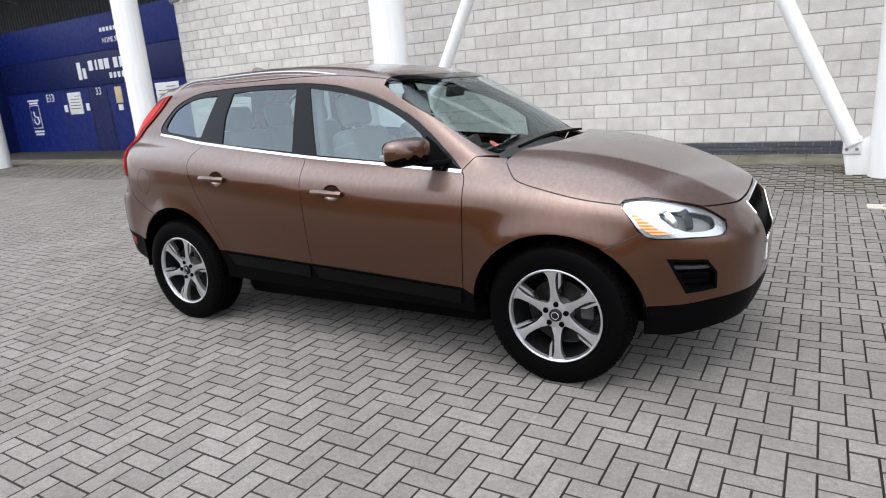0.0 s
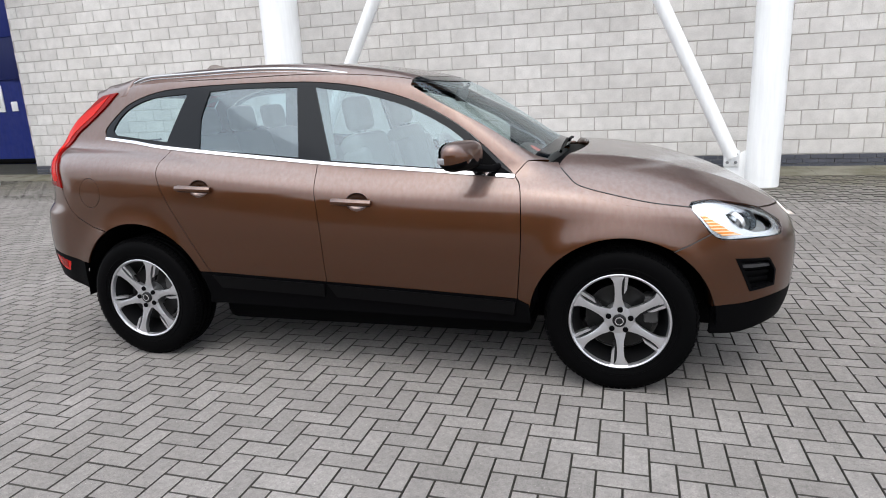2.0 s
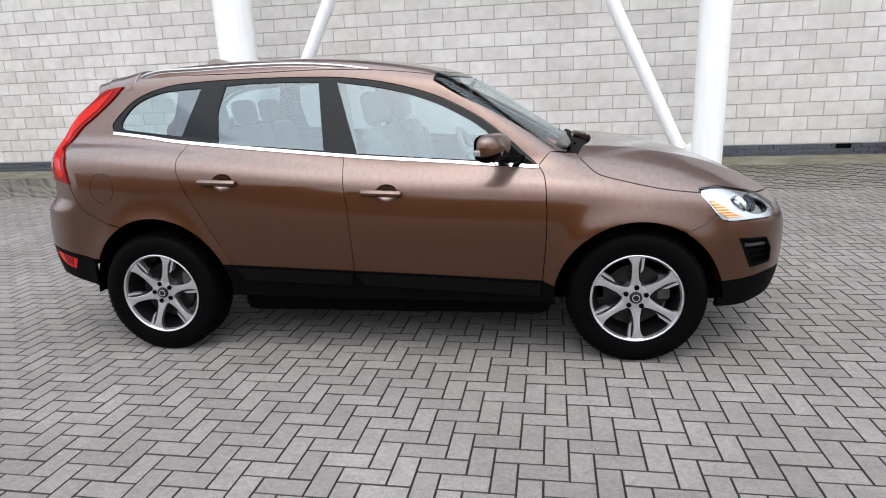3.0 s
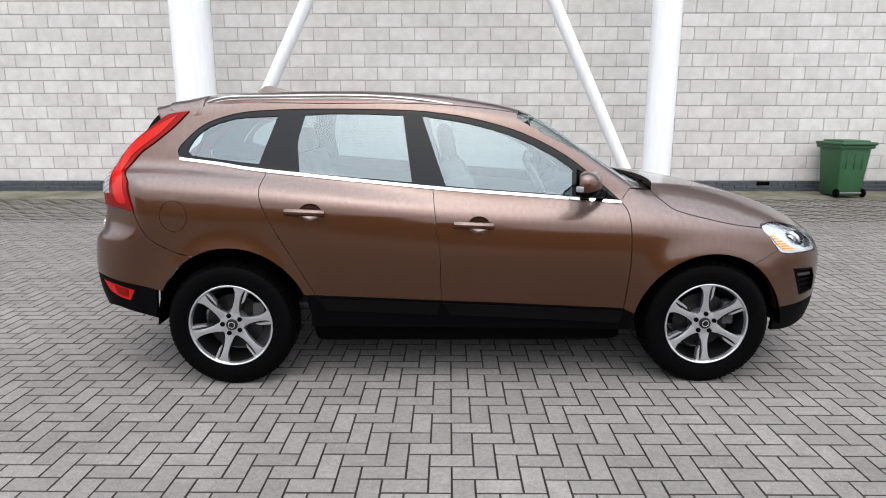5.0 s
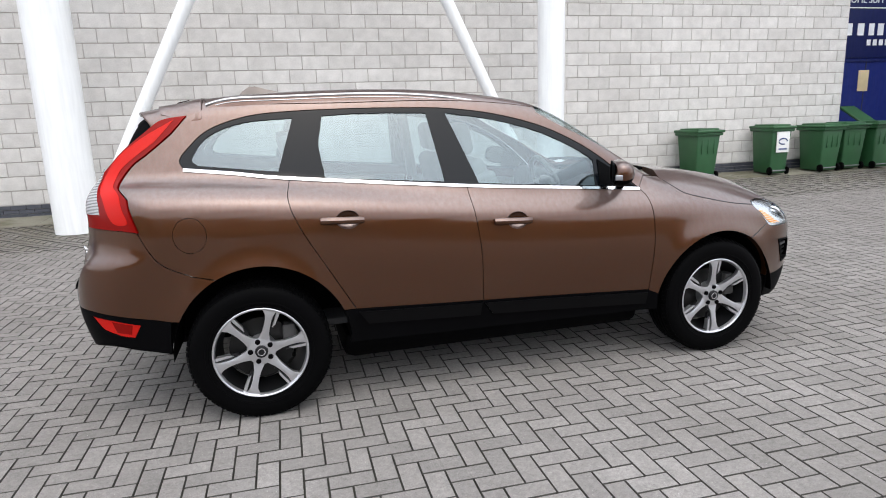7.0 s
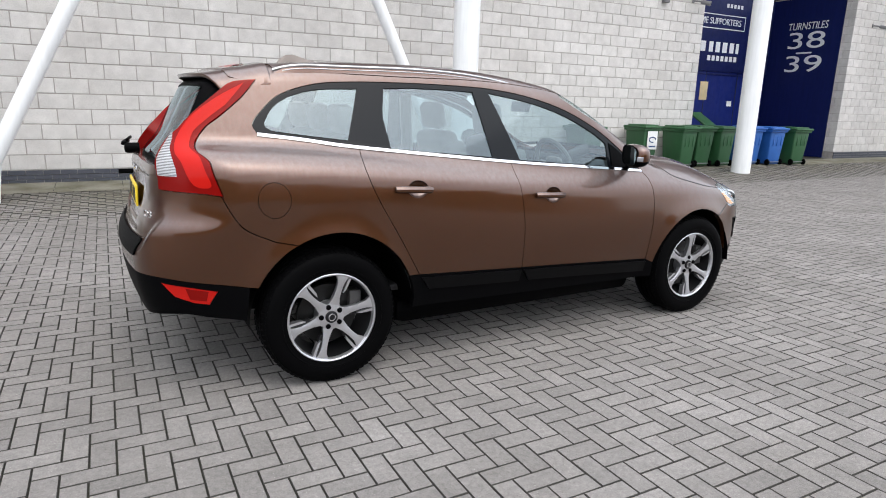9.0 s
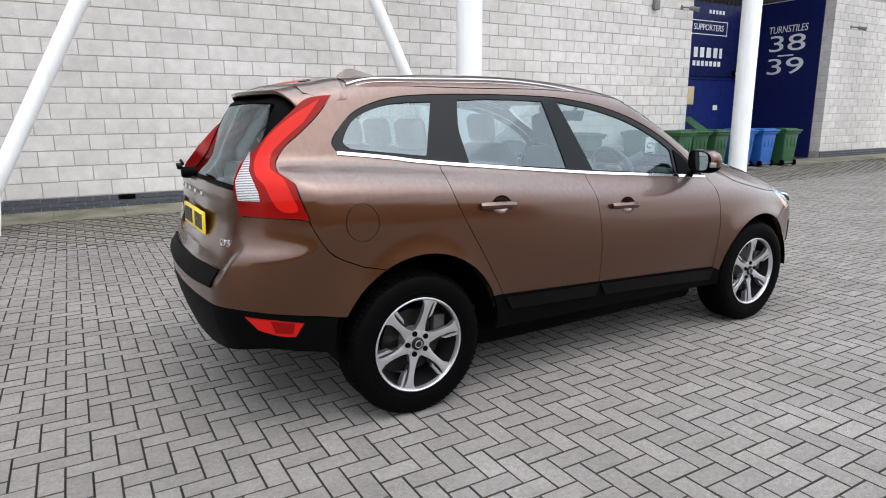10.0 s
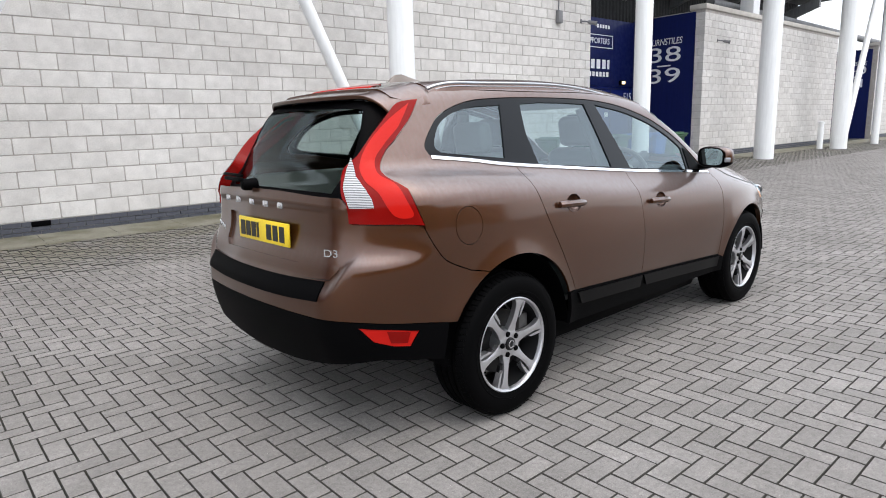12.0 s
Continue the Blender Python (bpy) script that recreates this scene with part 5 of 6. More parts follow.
HANDLE, CUP = handle_mesh(1), cup_mesh()
for nm, (gu, gz) in GRIPS.items():
    for i, s in enumerate((-1, 1)):
        p, n = flank(gu, gz, s)
        turn = Vector((0, s, 0)).rotation_difference(n).to_matrix().to_4x4()
        base_m = Matrix.Translation(p) @ turn @ pose(0, 0, 0, 0, 2.5 * s, 0 if s > 0 else 180)
        h = part("handle", HANDLE, None, doors[nm][i], "body-coloured grip handle", at=base_m)
        p2, n2 = flank(gu + .03, gz + .002, s)
        part("handle_cup", CUP, None, doors[nm][i], at=Matrix.Translation(p2) @ Vector((0, s, 0)).rotation_difference(n2).to_matrix().to_4x4() @ pose(0, 0, 0, 0, 0, 0 if s > 0 else 180))


def mirror_at(s):
    m = new("door_mirror")
    m.parent = CAR
    m.matrix_basis = pose(.605, s * .955, 1.19) @ pose(0, 0, 0, 0, 0, 25 * s) @ Matrix.Diagonal((.68, 1.42, .95, 1)) @ pose(-.575, s * -.958, -1.19)
    m["label"] = "bronze door mirror with black base and clear side repeater"
    bm = bmesh.new()
    rows = []
    for u, hy, hz, cz in ((.578, .090, .066, 1.190), (.592, .097, .073, 1.190), (.63, .099, .077, 1.191), (.672, .092, .072, 1.192), (.706, .072, .057, 1.192), (.726, .042, .034, 1.190), (.731, .012, .01, 1.190)):
        row = []
        for k in range(24):
            a = 2 * math.pi * k / 24
            c, sn = math.cos(a), math.sin(a)
            e = .62
            row.append(bm.verts.new((u + .02 * (c * s > 0) * abs(c), s * .958 + hy * math.copysign(abs(c) ** e, c), cz + hz * math.copysign(abs(sn) ** e, sn))))
        rows.append(row)
    for a, b in zip(rows, rows[1:]):
        for k in range(24):
            bm.faces.new((a[k], a[(k + 1) % 24], b[(k + 1) % 24], b[k]))
    bm.faces.new(rows[-1])
    bmesh.ops.recalc_face_normals(bm, faces=bm.faces)
    for f in bm.faces:
        f.material_index = 1 if f.calc_center_median().z < 1.170 else 0
    part("mirror_cap", mesh_of("mirror_cap", bm, [BRONZE, BLACK]), None, m)
    fr = bmesh.new()
    o = [fr.verts.new((.575, s * .958 + .088 * math.copysign(abs(math.cos(a)) ** .6, math.cos(a)), 1.193 + .069 * math.copysign(abs(math.sin(a)) ** .6, math.sin(a)))) for a in [2 * math.pi * k / 24 for k in range(24)]]
    i2 = [fr.verts.new((.583, s * .958 + (v.co.y - s * .958) * .88, 1.193 + (v.co.z - 1.193) * .86)) for v in o]
    for k in range(24):
        fr.faces.new((o[k], o[(k + 1) % 24], i2[(k + 1) % 24], i2[k]))
    bmesh.ops.recalc_face_normals(fr, faces=fr.faces)
    part("mirror_frame", fr, BLACK, m)
    gl = bmesh.new()
    f = gl.faces.new([gl.verts.new((.584, v, z)) for v, z in [(s * .958 + .078 * math.copysign(abs(math.cos(a)) ** .6, math.cos(a)), 1.193 + .060 * math.copysign(abs(math.sin(a)) ** .6, math.sin(a))) for a in [2 * math.pi * k / 24 for k in range(24)]]])
    gl.normal_update()
    if f.normal.x > 0:
        bmesh.ops.reverse_faces(gl, faces=gl.faces)
    part("mirror_glass", gl, MIRROR, m, "silvered mirror glass", smooth=False)
    part("repeater", box(.06, .014, .034, .007, 3, centre=(.612, s * 1.052, 1.176)), REPEATER, m, "clear side repeater lens")
    part("mirror_arm", tube([(.645, s * .935, 1.135), (.675, s * .885, 1.118), (.70, s * .835, 1.108), (.71, s * .79, 1.112)], .024, 10, flat=.8), BLACK, m)
    return m


mirror_at(-1)
mirror_at(1)
tri = np.array([(.615, 1.108), (.625, 1.255), (.70, 1.205), (.79, 1.12), (.845, 1.088)])
skin("mirror_sail", BLACK, CAR, [on_side(tri)], SIDE, gap=0, lift=.002, rim=.004, mirror=True)

# roof rails
RAIL = spline((-1.58, 1.628), (-1.545, 1.641), (-1.286, 1.669), (-.8, 1.674), (-.272, 1.646), (.064, 1.586), (.269, 1.534), (.30, 1.525))
for s in (-1, 1):
    uu = np.linspace(-1.56, .29, 40)
    vv = np.interp(uu, [-1.56, -1.4, -.9, -.2, .29], [-.505, -.52, -.535, -.55, -.575])
    e = on_top(np.stack([uu, vv], 1))
    zr = RAIL(uu)
    rr = part("roof_rail", tube([(a, -s * b, c) for a, b, c in zip(uu, vv, zr)], .0095, 10, flat=.9), SILVER, CAR, "satin silver roof rail")
    part("rail_strip", tube([(a, -s * (b - .012), c - .017) for a, b, c in zip(uu[1:-1], vv[1:-1], zr[1:-1])], .003, 8), SILVER, rr)
    eo = on_top(np.stack([uu, vv - .020], 1))[:, 2]
    web = quads("rail_web", [(a, -s * (b + d), z) for a, b, c, r, o in zip(uu, vv, zr, e[:, 2], eo) for d, z in ((-.020, o - .003), (-.008, c - .008), (.006, c - .004), (.010, r - .02))],
                [(4 * i + k, 4 * i + k + 1, 4 * i + k + 5, 4 * i + k + 4) for i in range(39) for k in range(3)], BRONZE)
    part("rail_web", web, None, rr)

fin = bmesh.new()
rows = []
for u, h, w in ((-1.41, .004, .014), (-1.385, .028, .016), (-1.35, .050, .016), (-1.31, .052, .018), (-1.24, .030, .022), (-1.17, .010, .022), (-1.13, .002, .010)):
    z = float(ROOF(u)) - .002
    rows.append([fin.verts.new((u, y, z + k)) for y, k in ((-w * 1.3, 0), (-w, h * .45), (-w * .4, h), (w * .4, h), (w, h * .45), (w * 1.3, 0))])
for a, b in zip(rows, rows[1:]):
    for k in range(5):
        fin.faces.new((a[k], b[k], b[k + 1], a[k + 1]))
bmesh.ops.recalc_face_normals(fin, faces=fin.faces)
part("aerial_fin", fin, GLASSGREY, CAR, "translucent grey shark-fin aerial")

# rear wiper, plate, badges
wip = part("rear_wiper", lathe([(0, -.03), (.024, -.026), (.03, -.012), (.03, .05)], 20, "y"), BLACK, CAR, at=pose(-2.235, .13, 1.190, 0, 0, -90))
part("wiper_arm", box(.030, .24, .020, .006, centre=(0, 0, 0)), BLACK, wip, at=pose(-.115, -.016, .026, 0, 6, 83))
part("wiper_blade", box(.014, .30, .016, .005, centre=(0, 0, 0)), BLACK, wip, at=pose(-.17, .006, .044, 0, 4, 83))
plate_u = float(land(np.array([(-4.0, -.015, .968)]), np.array([-1.0, 0, 0]))[0][0]) - .001
plate = part("number_plate", box(.012, .52, .112, .004, centre=(0, 0, 0)), YELLOW, TAILGATE, "yellow number plate with dark characters", at=pose(plate_u, -.015, .968, 0, 2, 0))
for k, y in enumerate((.21, .15, .09, .045, -.07, -.135, -.20)):
    part("plate_bar", box(.003, .048 if k != 3 else .02, .076), INK, plate, at=pose(-.0072, y, 0), smooth=False)
rp = land(np.array([(-4.0, y, 1.105) for y in (.43, .28, .11, -.04, -.18)]), np.array([-1.0, 0, 0]))
for p in rp:
    part("badge_mark", box(.008, .055, .030, .006, 2), BADGE, TAILGATE, "small silver raised mark", at=pose(p[0] - .002, p[1], p[2], 0, 4, 0))
p = land(np.array([(-4.0, -.588, .92)]), np.array([-1.0, 0, 0]))[0]
words("D3", .048, BADGE, "badge_letters", TAILGATE, pose(p[0] - .004, p[1], p[2], 90, 0, -68), .003, wide=1.35)
q = land(np.array([(-4.0, .585 - .034 * k, .955 - .006 * k) for k in range(4)]), np.array([-1.0, 0, 0]))
for p in q:
    part("badge_mark", box(.005, .024, .030, .003), BADGE, TAILGATE, at=pose(p[0] - .001, p[1], p[2], 0, 3, -8))

# screen wipers, sticker
for v0, v1 in ((-.52, .10), (.10, .60)):
    q = on_top(np.stack([np.linspace(1.072, 1.060, 8), np.linspace(v0, v1, 8)], 1))
    part("screen_wiper", tube([(a, b, c + .004) for a, b, c in q], .009, 6), BLACK, CAR)
st = land(np.array([(.955 + .034 * math.cos(a), -.56 + .024 * math.sin(a), 3.0) for a in [k * math.pi / 9 for k in range(18)]]), np.array([0, 0, 1.0]))
bm = bmesh.new()
bm.faces.new([bm.verts.new(tuple(p + np.array([-.004, 0, -.009]))) for p in st])
part("screen_sticker", bm, STICKER, CAR, "round red and white screen sticker", smooth=False)

# front plate and front badge
part("number_plate", box(.008, .50, .112, .003), PLATEWHITE, CAR, "white number plate with dark characters", at=pose(2.276, 0, .60))

# ---- car: cabin ----
def pad(sx, sy, sz, r, mat, parent, m, name, bulge=.0):
    bm = box(sx, sy, sz, r, 4)
    return part(name, bm, mat, parent, at=m)


def seat(u, v, rear=False):
    s = new("seat")
    s.parent = CAR
    s["label"] = "pale beige leather seat"
    s.matrix_basis = pose(u, v, 0)
    pad(.50, .50, .16, .06, LEATHER, s, pose(.12, 0, .66, 0, -6, 0), "cushion")
    back = pad(.15, .48, .62, .06, LEATHER, s, pose(-.13, 0, .98, 0, -14, 0), "backrest")
    pad(.10, .27, .20, .045, LEATHER, s, pose(-.225, 0, 1.395, 0, -10, 0), "headrest")
    for y in (-.05, .05):
        part("headrest_post", rod((-.20, y, 1.24), (-.215, y, 1.33), .008, 8), CHROME, s)
    for y in (-.22, .22):
        pad(.17, .09, .50, .04, LEATHER, s, pose(-.10, y, .96, 0, -14, 0), "side_bolster")
    return s


for v in (-.38, .38):
    seat(.10, v)
bench = new("rear_bench")
bench.parent = CAR
bench["label"] = "pale beige leather rear bench"
pad(.46, 1.0, .16, .06, LEATHER, bench, pose(-.72, 0, .70, 0, -6, 0), "cushion")
for v in (-.42, 0, .42):
    pad(.15, .40, .62, .06, LEATHER, bench, pose(-1.04, v, 1.0, 0, -16, 0), "backrest")
    pad(.09, .25, .17, .04, LEATHER, bench, pose(-1.155, v, 1.385, 0, -10, 0), "headrest")
pad(.42, 1.44, .20, .07, DARKTRIM, CAR, pose(.86, 0, 1.0, 0, 10, 0), "dashboard")
pad(.10, .60, .34, .05, TRIMGREY, CAR, pose(.62, -.05, .86, 0, 25, 0), "centre_stack")
pad(.80, .22, .22, .05, TRIMGREY, CAR, pose(.15, 0, .62), "centre_console")
wheel_ring = [(0, .185 * math.cos(a), .185 * math.sin(a)) for a in [2 * math.pi * k / 32 for k in range(33)]]
sw = part("steering_wheel", tube(wheel_ring, .017, 8, closed=True), TRIMGREY, CAR, "pale grey steering wheel", at=pose(.47, -.38, 1.085, 0, -24, 0))
part("wheel_boss", box(.06, .15, .11, .03, 3), TRIMGREY, sw)
for a in (0, 180, 270):
    part("wheel_spoke", rod((0, 0, 0), (0, .175 * math.cos(math.radians(a)), .175 * math.sin(math.radians(a))), .016, 8), SILVER, sw)
part("column", rod((.04, 0, 0), (.30, 0, -.02), .04, 12), DARKTRIM, sw)
pad(.03, .22, .075, .014, DARKTRIM, CAR, pose(.42, 0, 1.475, 0, 15, 0), "interior_mirror")
part("mirror_stalk", rod((.43, 0, 1.50), (.47, 0, 1.54), .012, 8), DARKTRIM, CAR)
for i, nm in enumerate(("front_door", "rear_door")):
    outline = (front_outline, rear_outline)[i]
    skin("door_trim", TRIMPALE, doors[nm], [on_side(outline)], SIDE, gap=.03, lift=-.075, rim=0, res=.06, mirror=True)
skin("headliner", TRIMPALE, CAR, [np.vstack([head, (roof_edge * flip_v), tail_edge[::-1], roof_edge[::-1]])], TOP, gap=.03, lift=-.045, rim=0, res=.08)
pad(.80, 1.20, .03, .01, DARKTRIM, CAR, pose(-1.62, 0, .98), "load_cover")
pad(.02, 1.1, .5, .01, DARKTRIM, CAR, pose(-2.10, 0, .88), "gate_trim_inner")
pad(1.9, 1.40, .04, .01, DARKTRIM, CAR, pose(-.1, 0, .42), "carpet")
for s in (-1, 1):
    pad(.80, .05, .34, .02, TRIMPALE, CAR, pose(-1.52, s * .66, 1.03, 0, 0, s * -4), "load_side_trim")
    part("belt_pillar", tube([(-.20, s * .66, 1.10), (-.24, s * .61, 1.30), (-.29, s * .53, 1.54)], .045, 8, flat=1.0), TRIMPALE, CAR)
part("exhaust_tip", lathe([(.030, 0), (.034, .01), (.034, .12), (.028, .12), (.028, .01)], 24, "y"), STEEL, CAR, "dark steel exhaust tip", at=pose(-2.04, .50, .335, 0, 0, 90))

# ---- steel frame in front of the wall ----
def column(x, y, r, label):
    c = thing("steel_column", label, "column", pose(x, y, ground_height(y) - .01), "white columns before the wall")
    part("shaft", lathe([(0, 0), (r, 0), (r, 9.5), (0, 9.5)], 40), WHITE, c)
    return c


for x, y, r in ((-21.4, 9.45, .30), (-13.80, 9.42, .285), (-6.535, 9.42, .305), (.81, 9.36, .22), (8.40, 9.36, .21), (16.2, 9.4, .31), (23.75, 9.4, .31)):
    column(x, y, r, "tall round white-painted steel column")


def brace(x0, z0, x1, z1, y, r):
    b = thing("steel_brace", "slanting round white-painted steel brace pinned to a column foot", "brace", pose(x0, y, z0), "white braces before the wall")
    part("strut", rod((0, 0, 0), (x1 - x0, 0, z1 - z0), r, 28), WHITE, b)
    return b


brace(.42, .455, -2.73, 6.99, 9.38, .095)
brace(-6.07, .605, -2.75, 7.04, 9.40, .10)


# column feet: gussets, pins and bolts
def brace_foot(x, y, z0, s, colx):
    """A white gusset from a column's foot to its brace, with pin plate and bolts."""
    g = thing("brace_gusset", "white steel gusset plate at the column foot with bolts", "bracket", pose(x, y, 0), "white gussets")
    z = ground_height(y) - .01
    part("plate", prism([(0 - .06 * s, z), (colx - x, z), (colx - x, .62), (.16 * s, .55), (-.12 * s, z0 - .06)], .05, "y", .006), WHITE, g)
    part("pin_plate", box(.20, .10, .22, .01, centre=(-.02 * s, .02, z0)), WHITE, g)
    for dx in (-.06, .05):
        for dz in (-.05, .06):
            part("bolt", lathe([(0, -.05), (.02, -.05), (.022, -.03), (.022, 0)], 6, "y"), STEELGREY, g, at=pose(-.02 * s + dx, -.02, z0 + dz))


brace_foot(.43, 9.38, .435, 1, .81)
brace_foot(-6.11, 9.38, .585, -1, -6.535)


def bin_parts(body, lid_mat, open_lid=False, sign=False):
    """A two-wheeled bin: tapered body with rim, lid, handle, wheels."""
    b = thing("wheelie_bin", "x", "bin")
    b.scale = (.86, .86, .93)
    part("bin_body", box(.62, .72, .92, .035, 3, centre=(0, 0, .50), taper=.80), body, b)
    part("bin_rim", box(.70, .80, .07, .02, 2, centre=(0, 0, .955)), body, b)
    if open_lid:
        part("lid", box(.72, .84, .06, .025, 3), lid_mat, b, at=pose(0, .66, 1.14, 32, 0, 6))
    else:
        lid = bmesh.new()
        box(.74, .86, .055, .022, 3, (0, -.01, 1.01), bm=lid)
        box(.56, .66, .05, .02, 3, (0, -.01, 1.045), bm=lid)
        part("lid", lid, lid_mat, b)
    part("handle", tube([(-.26, .40, .97), (-.24, .47, 1.0), (.24, .47, 1.0), (.26, .40, .97)], .018, 8), body, b)
    for s in (-1, 1):
        part("bin_wheel", lathe([(0, -.03), (.07, -.03), (.082, -.018), (.082, .018), (.07, .03), (0, .03)], 20, "y"), RUBBER, b, at=pose(s * .27, -.30, .10, 0, 0, 90))
    part("axle", rod((-.26, -.30, .10), (.26, -.30, .10), .014, 8), STEELGREY, b)
    for k in (-1, 0, 1):
        part("body_rib", box(.03, .02, .30, .008, centre=(k * .16, -.345, .70)), body, b)
    if sign:
        sg = part("bin_sign", box(.40, .012, .46, .003, centre=(.02, -.375, .72)), PLATEWHITE, b, "white sign with a dark swirl mark")
        part("sign_mark", tube([(.02 + .13 * math.cos(a), -.384, .72 + .06 * math.sin(a)) for a in [k * .42 for k in range(13)]], .014, 6), SIGNBLUE, sg)
        part("sign_text", box(.26, .004, .03, centre=(.02, -.384, .56)), SIGNBLUE, sg, smooth=False)
    return b


plain = bin_parts(GREENBIN, GREENBIN)
plain["label"] = "dark green two-wheeled plastic bin with closed lid"
plain["group"] = "bins along the wall"
signed = bin_parts(GREENBIN, GREENBIN, sign=True)
signed["label"] = "dark green two-wheeled bin with a white sign"
signed["group"] = "bins along the wall"
blue = bin_parts(BLUEBIN, BLUEBIN)
blue["label"] = "bright blue two-wheeled plastic bin with closed lid"
blue["group"] = "bins along the wall"
opened = bin_parts(GREENBIN, GREENBIN, open_lid=True)
opened["label"] = "dark green two-wheeled bin with its lid thrown open"
opened["group"] = "bins along the wall"


def stand(ob, x, y, turn):
    return pose(x, y, ground_height(y) - .006, 0, 0, turn)


SQUEEZE = Matrix.Diagonal((.86, .86, .93, 1))
plain.matrix_basis = stand(plain, 4.42, 10.36, 2) @ SQUEEZE
signed.matrix_basis = stand(signed, 6.12, 10.34, -3) @ Matrix.Diagonal((.72, .86, .95, 1))
opened.matrix_basis = stand(opened, 9.75, 11.05, 8) @ SQUEEZE
blue.matrix_basis = stand(blue, 9.85, 10.4, 3) @ SQUEEZE
for x, y, t in ((7.33, 10.33, 4), (8.03, 10.42, -4), (8.72, 10.36, 2), (11.45, 10.2, -6)):
    copy_thing(plain, stand(plain, x, y, t))
copy_thing(blue, stand(blue, 10.6, 10.3, -4))


def cctv(x, y, z, turn, label):
    c = thing("security_camera", label, "camera", pose(x, y, z, 0, 0, turn), "wall cameras")
    part("wall_plate", lathe([(0, 0), (.055, 0), (.055, -.02), (.02, -.03)], 20, "y"), STEELGREY, c)
    part("arm", tube([(0, -.02, 0), (0, -.16, -.02), (.03, -.24, -.05)], .02, 8), STEELGREY, c)
    h = part("housing", lathe([(0, .13), (.04, .12), (.055, .06), (.055, -.12), (.066, -.16), (.066, -.20), (.058, -.20), (.05, -.17), (0, -.17)], 20, "y"), STEELGREY, c, at=pose(.04, -.26, -.05, 14, 0, 12) @ Matrix.Diagonal((.9, .72, .9, 1)))
    part("lens", lathe([(0, -.172), (.035, -.172), (.045, -.185), (.048, -.172)], 16, "y"), INK, h, "dark lens")
    return c


cctv(7.9, WALL, 4.0, 20, "light grey bullet camera on the wall's corner")
cctv(15.5, WALL, 4.02, 20, "light grey bullet camera on the lower wall")
cctv(-13.45, WALL, 4.05, -60, "dark grey bullet camera on the wall's corner")
jb = thing("junction_box", "small dark grey electrical box with conduit on the wall", "electrical box", pose(6.95, WALL, 4.02))
part("box_body", box(.17, .10, .30, .015, centre=(0, -.05, 0)), STEELGREY, jb)
part("conduit", rod((.0, -.03, .15), (0, -.03, 2.0), .014, 8), STEELGREY, jb)
sp2 = thing("wall_light", "white cylindrical wall light above the electrical box", "light", pose(7.0, WALL, 4.62))
part("lamp_body", lathe([(0, -.16), (.075, -.16), (.085, -.14), (.085, .14), (.07, .17), (0, .17)], 24), WHITE, sp2, at=pose(0, -.13, 0))
part("bracket", box(.08, .09, .08, .01, centre=(0, -.045, 0)), STEELGREY, sp2)
post = thing("bollard_light", "low white bollard light with a slotted head", "bollard", pose(22.95, 9.85, ground_height(9.85) - .006))
part("shaft", lathe([(0, 0), (.11, 0), (.11, .85), (.10, .86), (.10, 1.0), (.115, 1.01), (.115, 1.10), (0, 1.12)], 24), WHITE, post)
b3 = thing("steel_brace", "slanting round white-painted steel brace beside a distant column", "brace", pose(24.2, 9.4, .1), "white braces before the wall")
part("strut", rod((0, 0, 0), (2.9, 0, 6.4), .12, 20), WHITE, b3)
b4 = thing("steel_column", "tall round white-painted steel column", "column", pose(28.8, 9.4, .04), "white columns before the wall")
part("shaft", lathe([(0, 0), (.16, 0), (.16, 9.0), (0, 9.0)], 24), WHITE, b4)
pipe = thing("rain_pipe", "white rainwater pipe beside a distant column", "pipe", pose(24.6, 9.9, .04))
part("pipe_run", rod((0, 0, 0), (0, 0, 9), .06, 12), WHITE, pipe)
tb = thing("tie_beam", "long grey horizontal steel tube between columns", "beam", pose(17.0, 11.9, 5.55))
part("beam_tube", rod((0, 0, 0), (30, 0, -.2), .16, 16), SOFFIT, tb)
gul = thing("gully_cover", "square pale concrete gully cover set in the paving", "drain cover", pose(.67, 7.62, 0))
part("cover", box(.30, .22, .02, .004, centre=(0, 0, .0)), COPING, gul)
part("lifting_hole", box(.03, .03, .006, centre=(0, 0, .0095)), INK, gul, smooth=False)
va = thing("air_vent", "black slotted air vent in the dark brick skirting", "vent", pose(-4.52, WALL, .285))
part("vent_frame", box(.235, .02, .075, .003, centre=(0, -.012, 0)), BLACK, va)
copy_thing(va, pose(3.3, WALL, .285))
bl = thing("building_block", "white boxy plant housing on the wall top", "housing", pose(18.9, 11.3, TOP_PIER + .15))
part("casing", box(.55, .5, .62, .02, centre=(0, 0, .31)), WHITE, bl)


# ---- paving: herringbone blocks, two by one ----
MODULE = .10164
PX, PY = -1.695, 1.722
GAPW = .0052
rng = random.Random(4)


def paver_box(x0, y0, x1, y1, z, verts, faces, bevel):
    """One block's top with chamfered edge; z from a small random settle."""
    c = .0024
    t = z + rng.uniform(-.0012, .0012)
    k = len(verts)
    verts += [(x0, y0, t - .014), (x1, y0, t - .014), (x1, y1, t - .014), (x0, y1, t - .014)]
    verts += [(x0, y0, t - .005), (x1, y0, t - .005), (x1, y1, t - .005), (x0, y1, t - .005)]
    verts += [(x0 + c, y0 + c, t), (x1 - c, y0 + c, t), (x1 - c, y1 - c, t), (x0 + c, y1 - c, t)]
    for a in (0, 4):
        for i in range(4):
            j = (i + 1) % 4
            faces.append((k + a + i, k + a + j, k + a + 4 + j, k + a + 4 + i))
    faces.append((k + 8, k + 9, k + 10, k + 11))


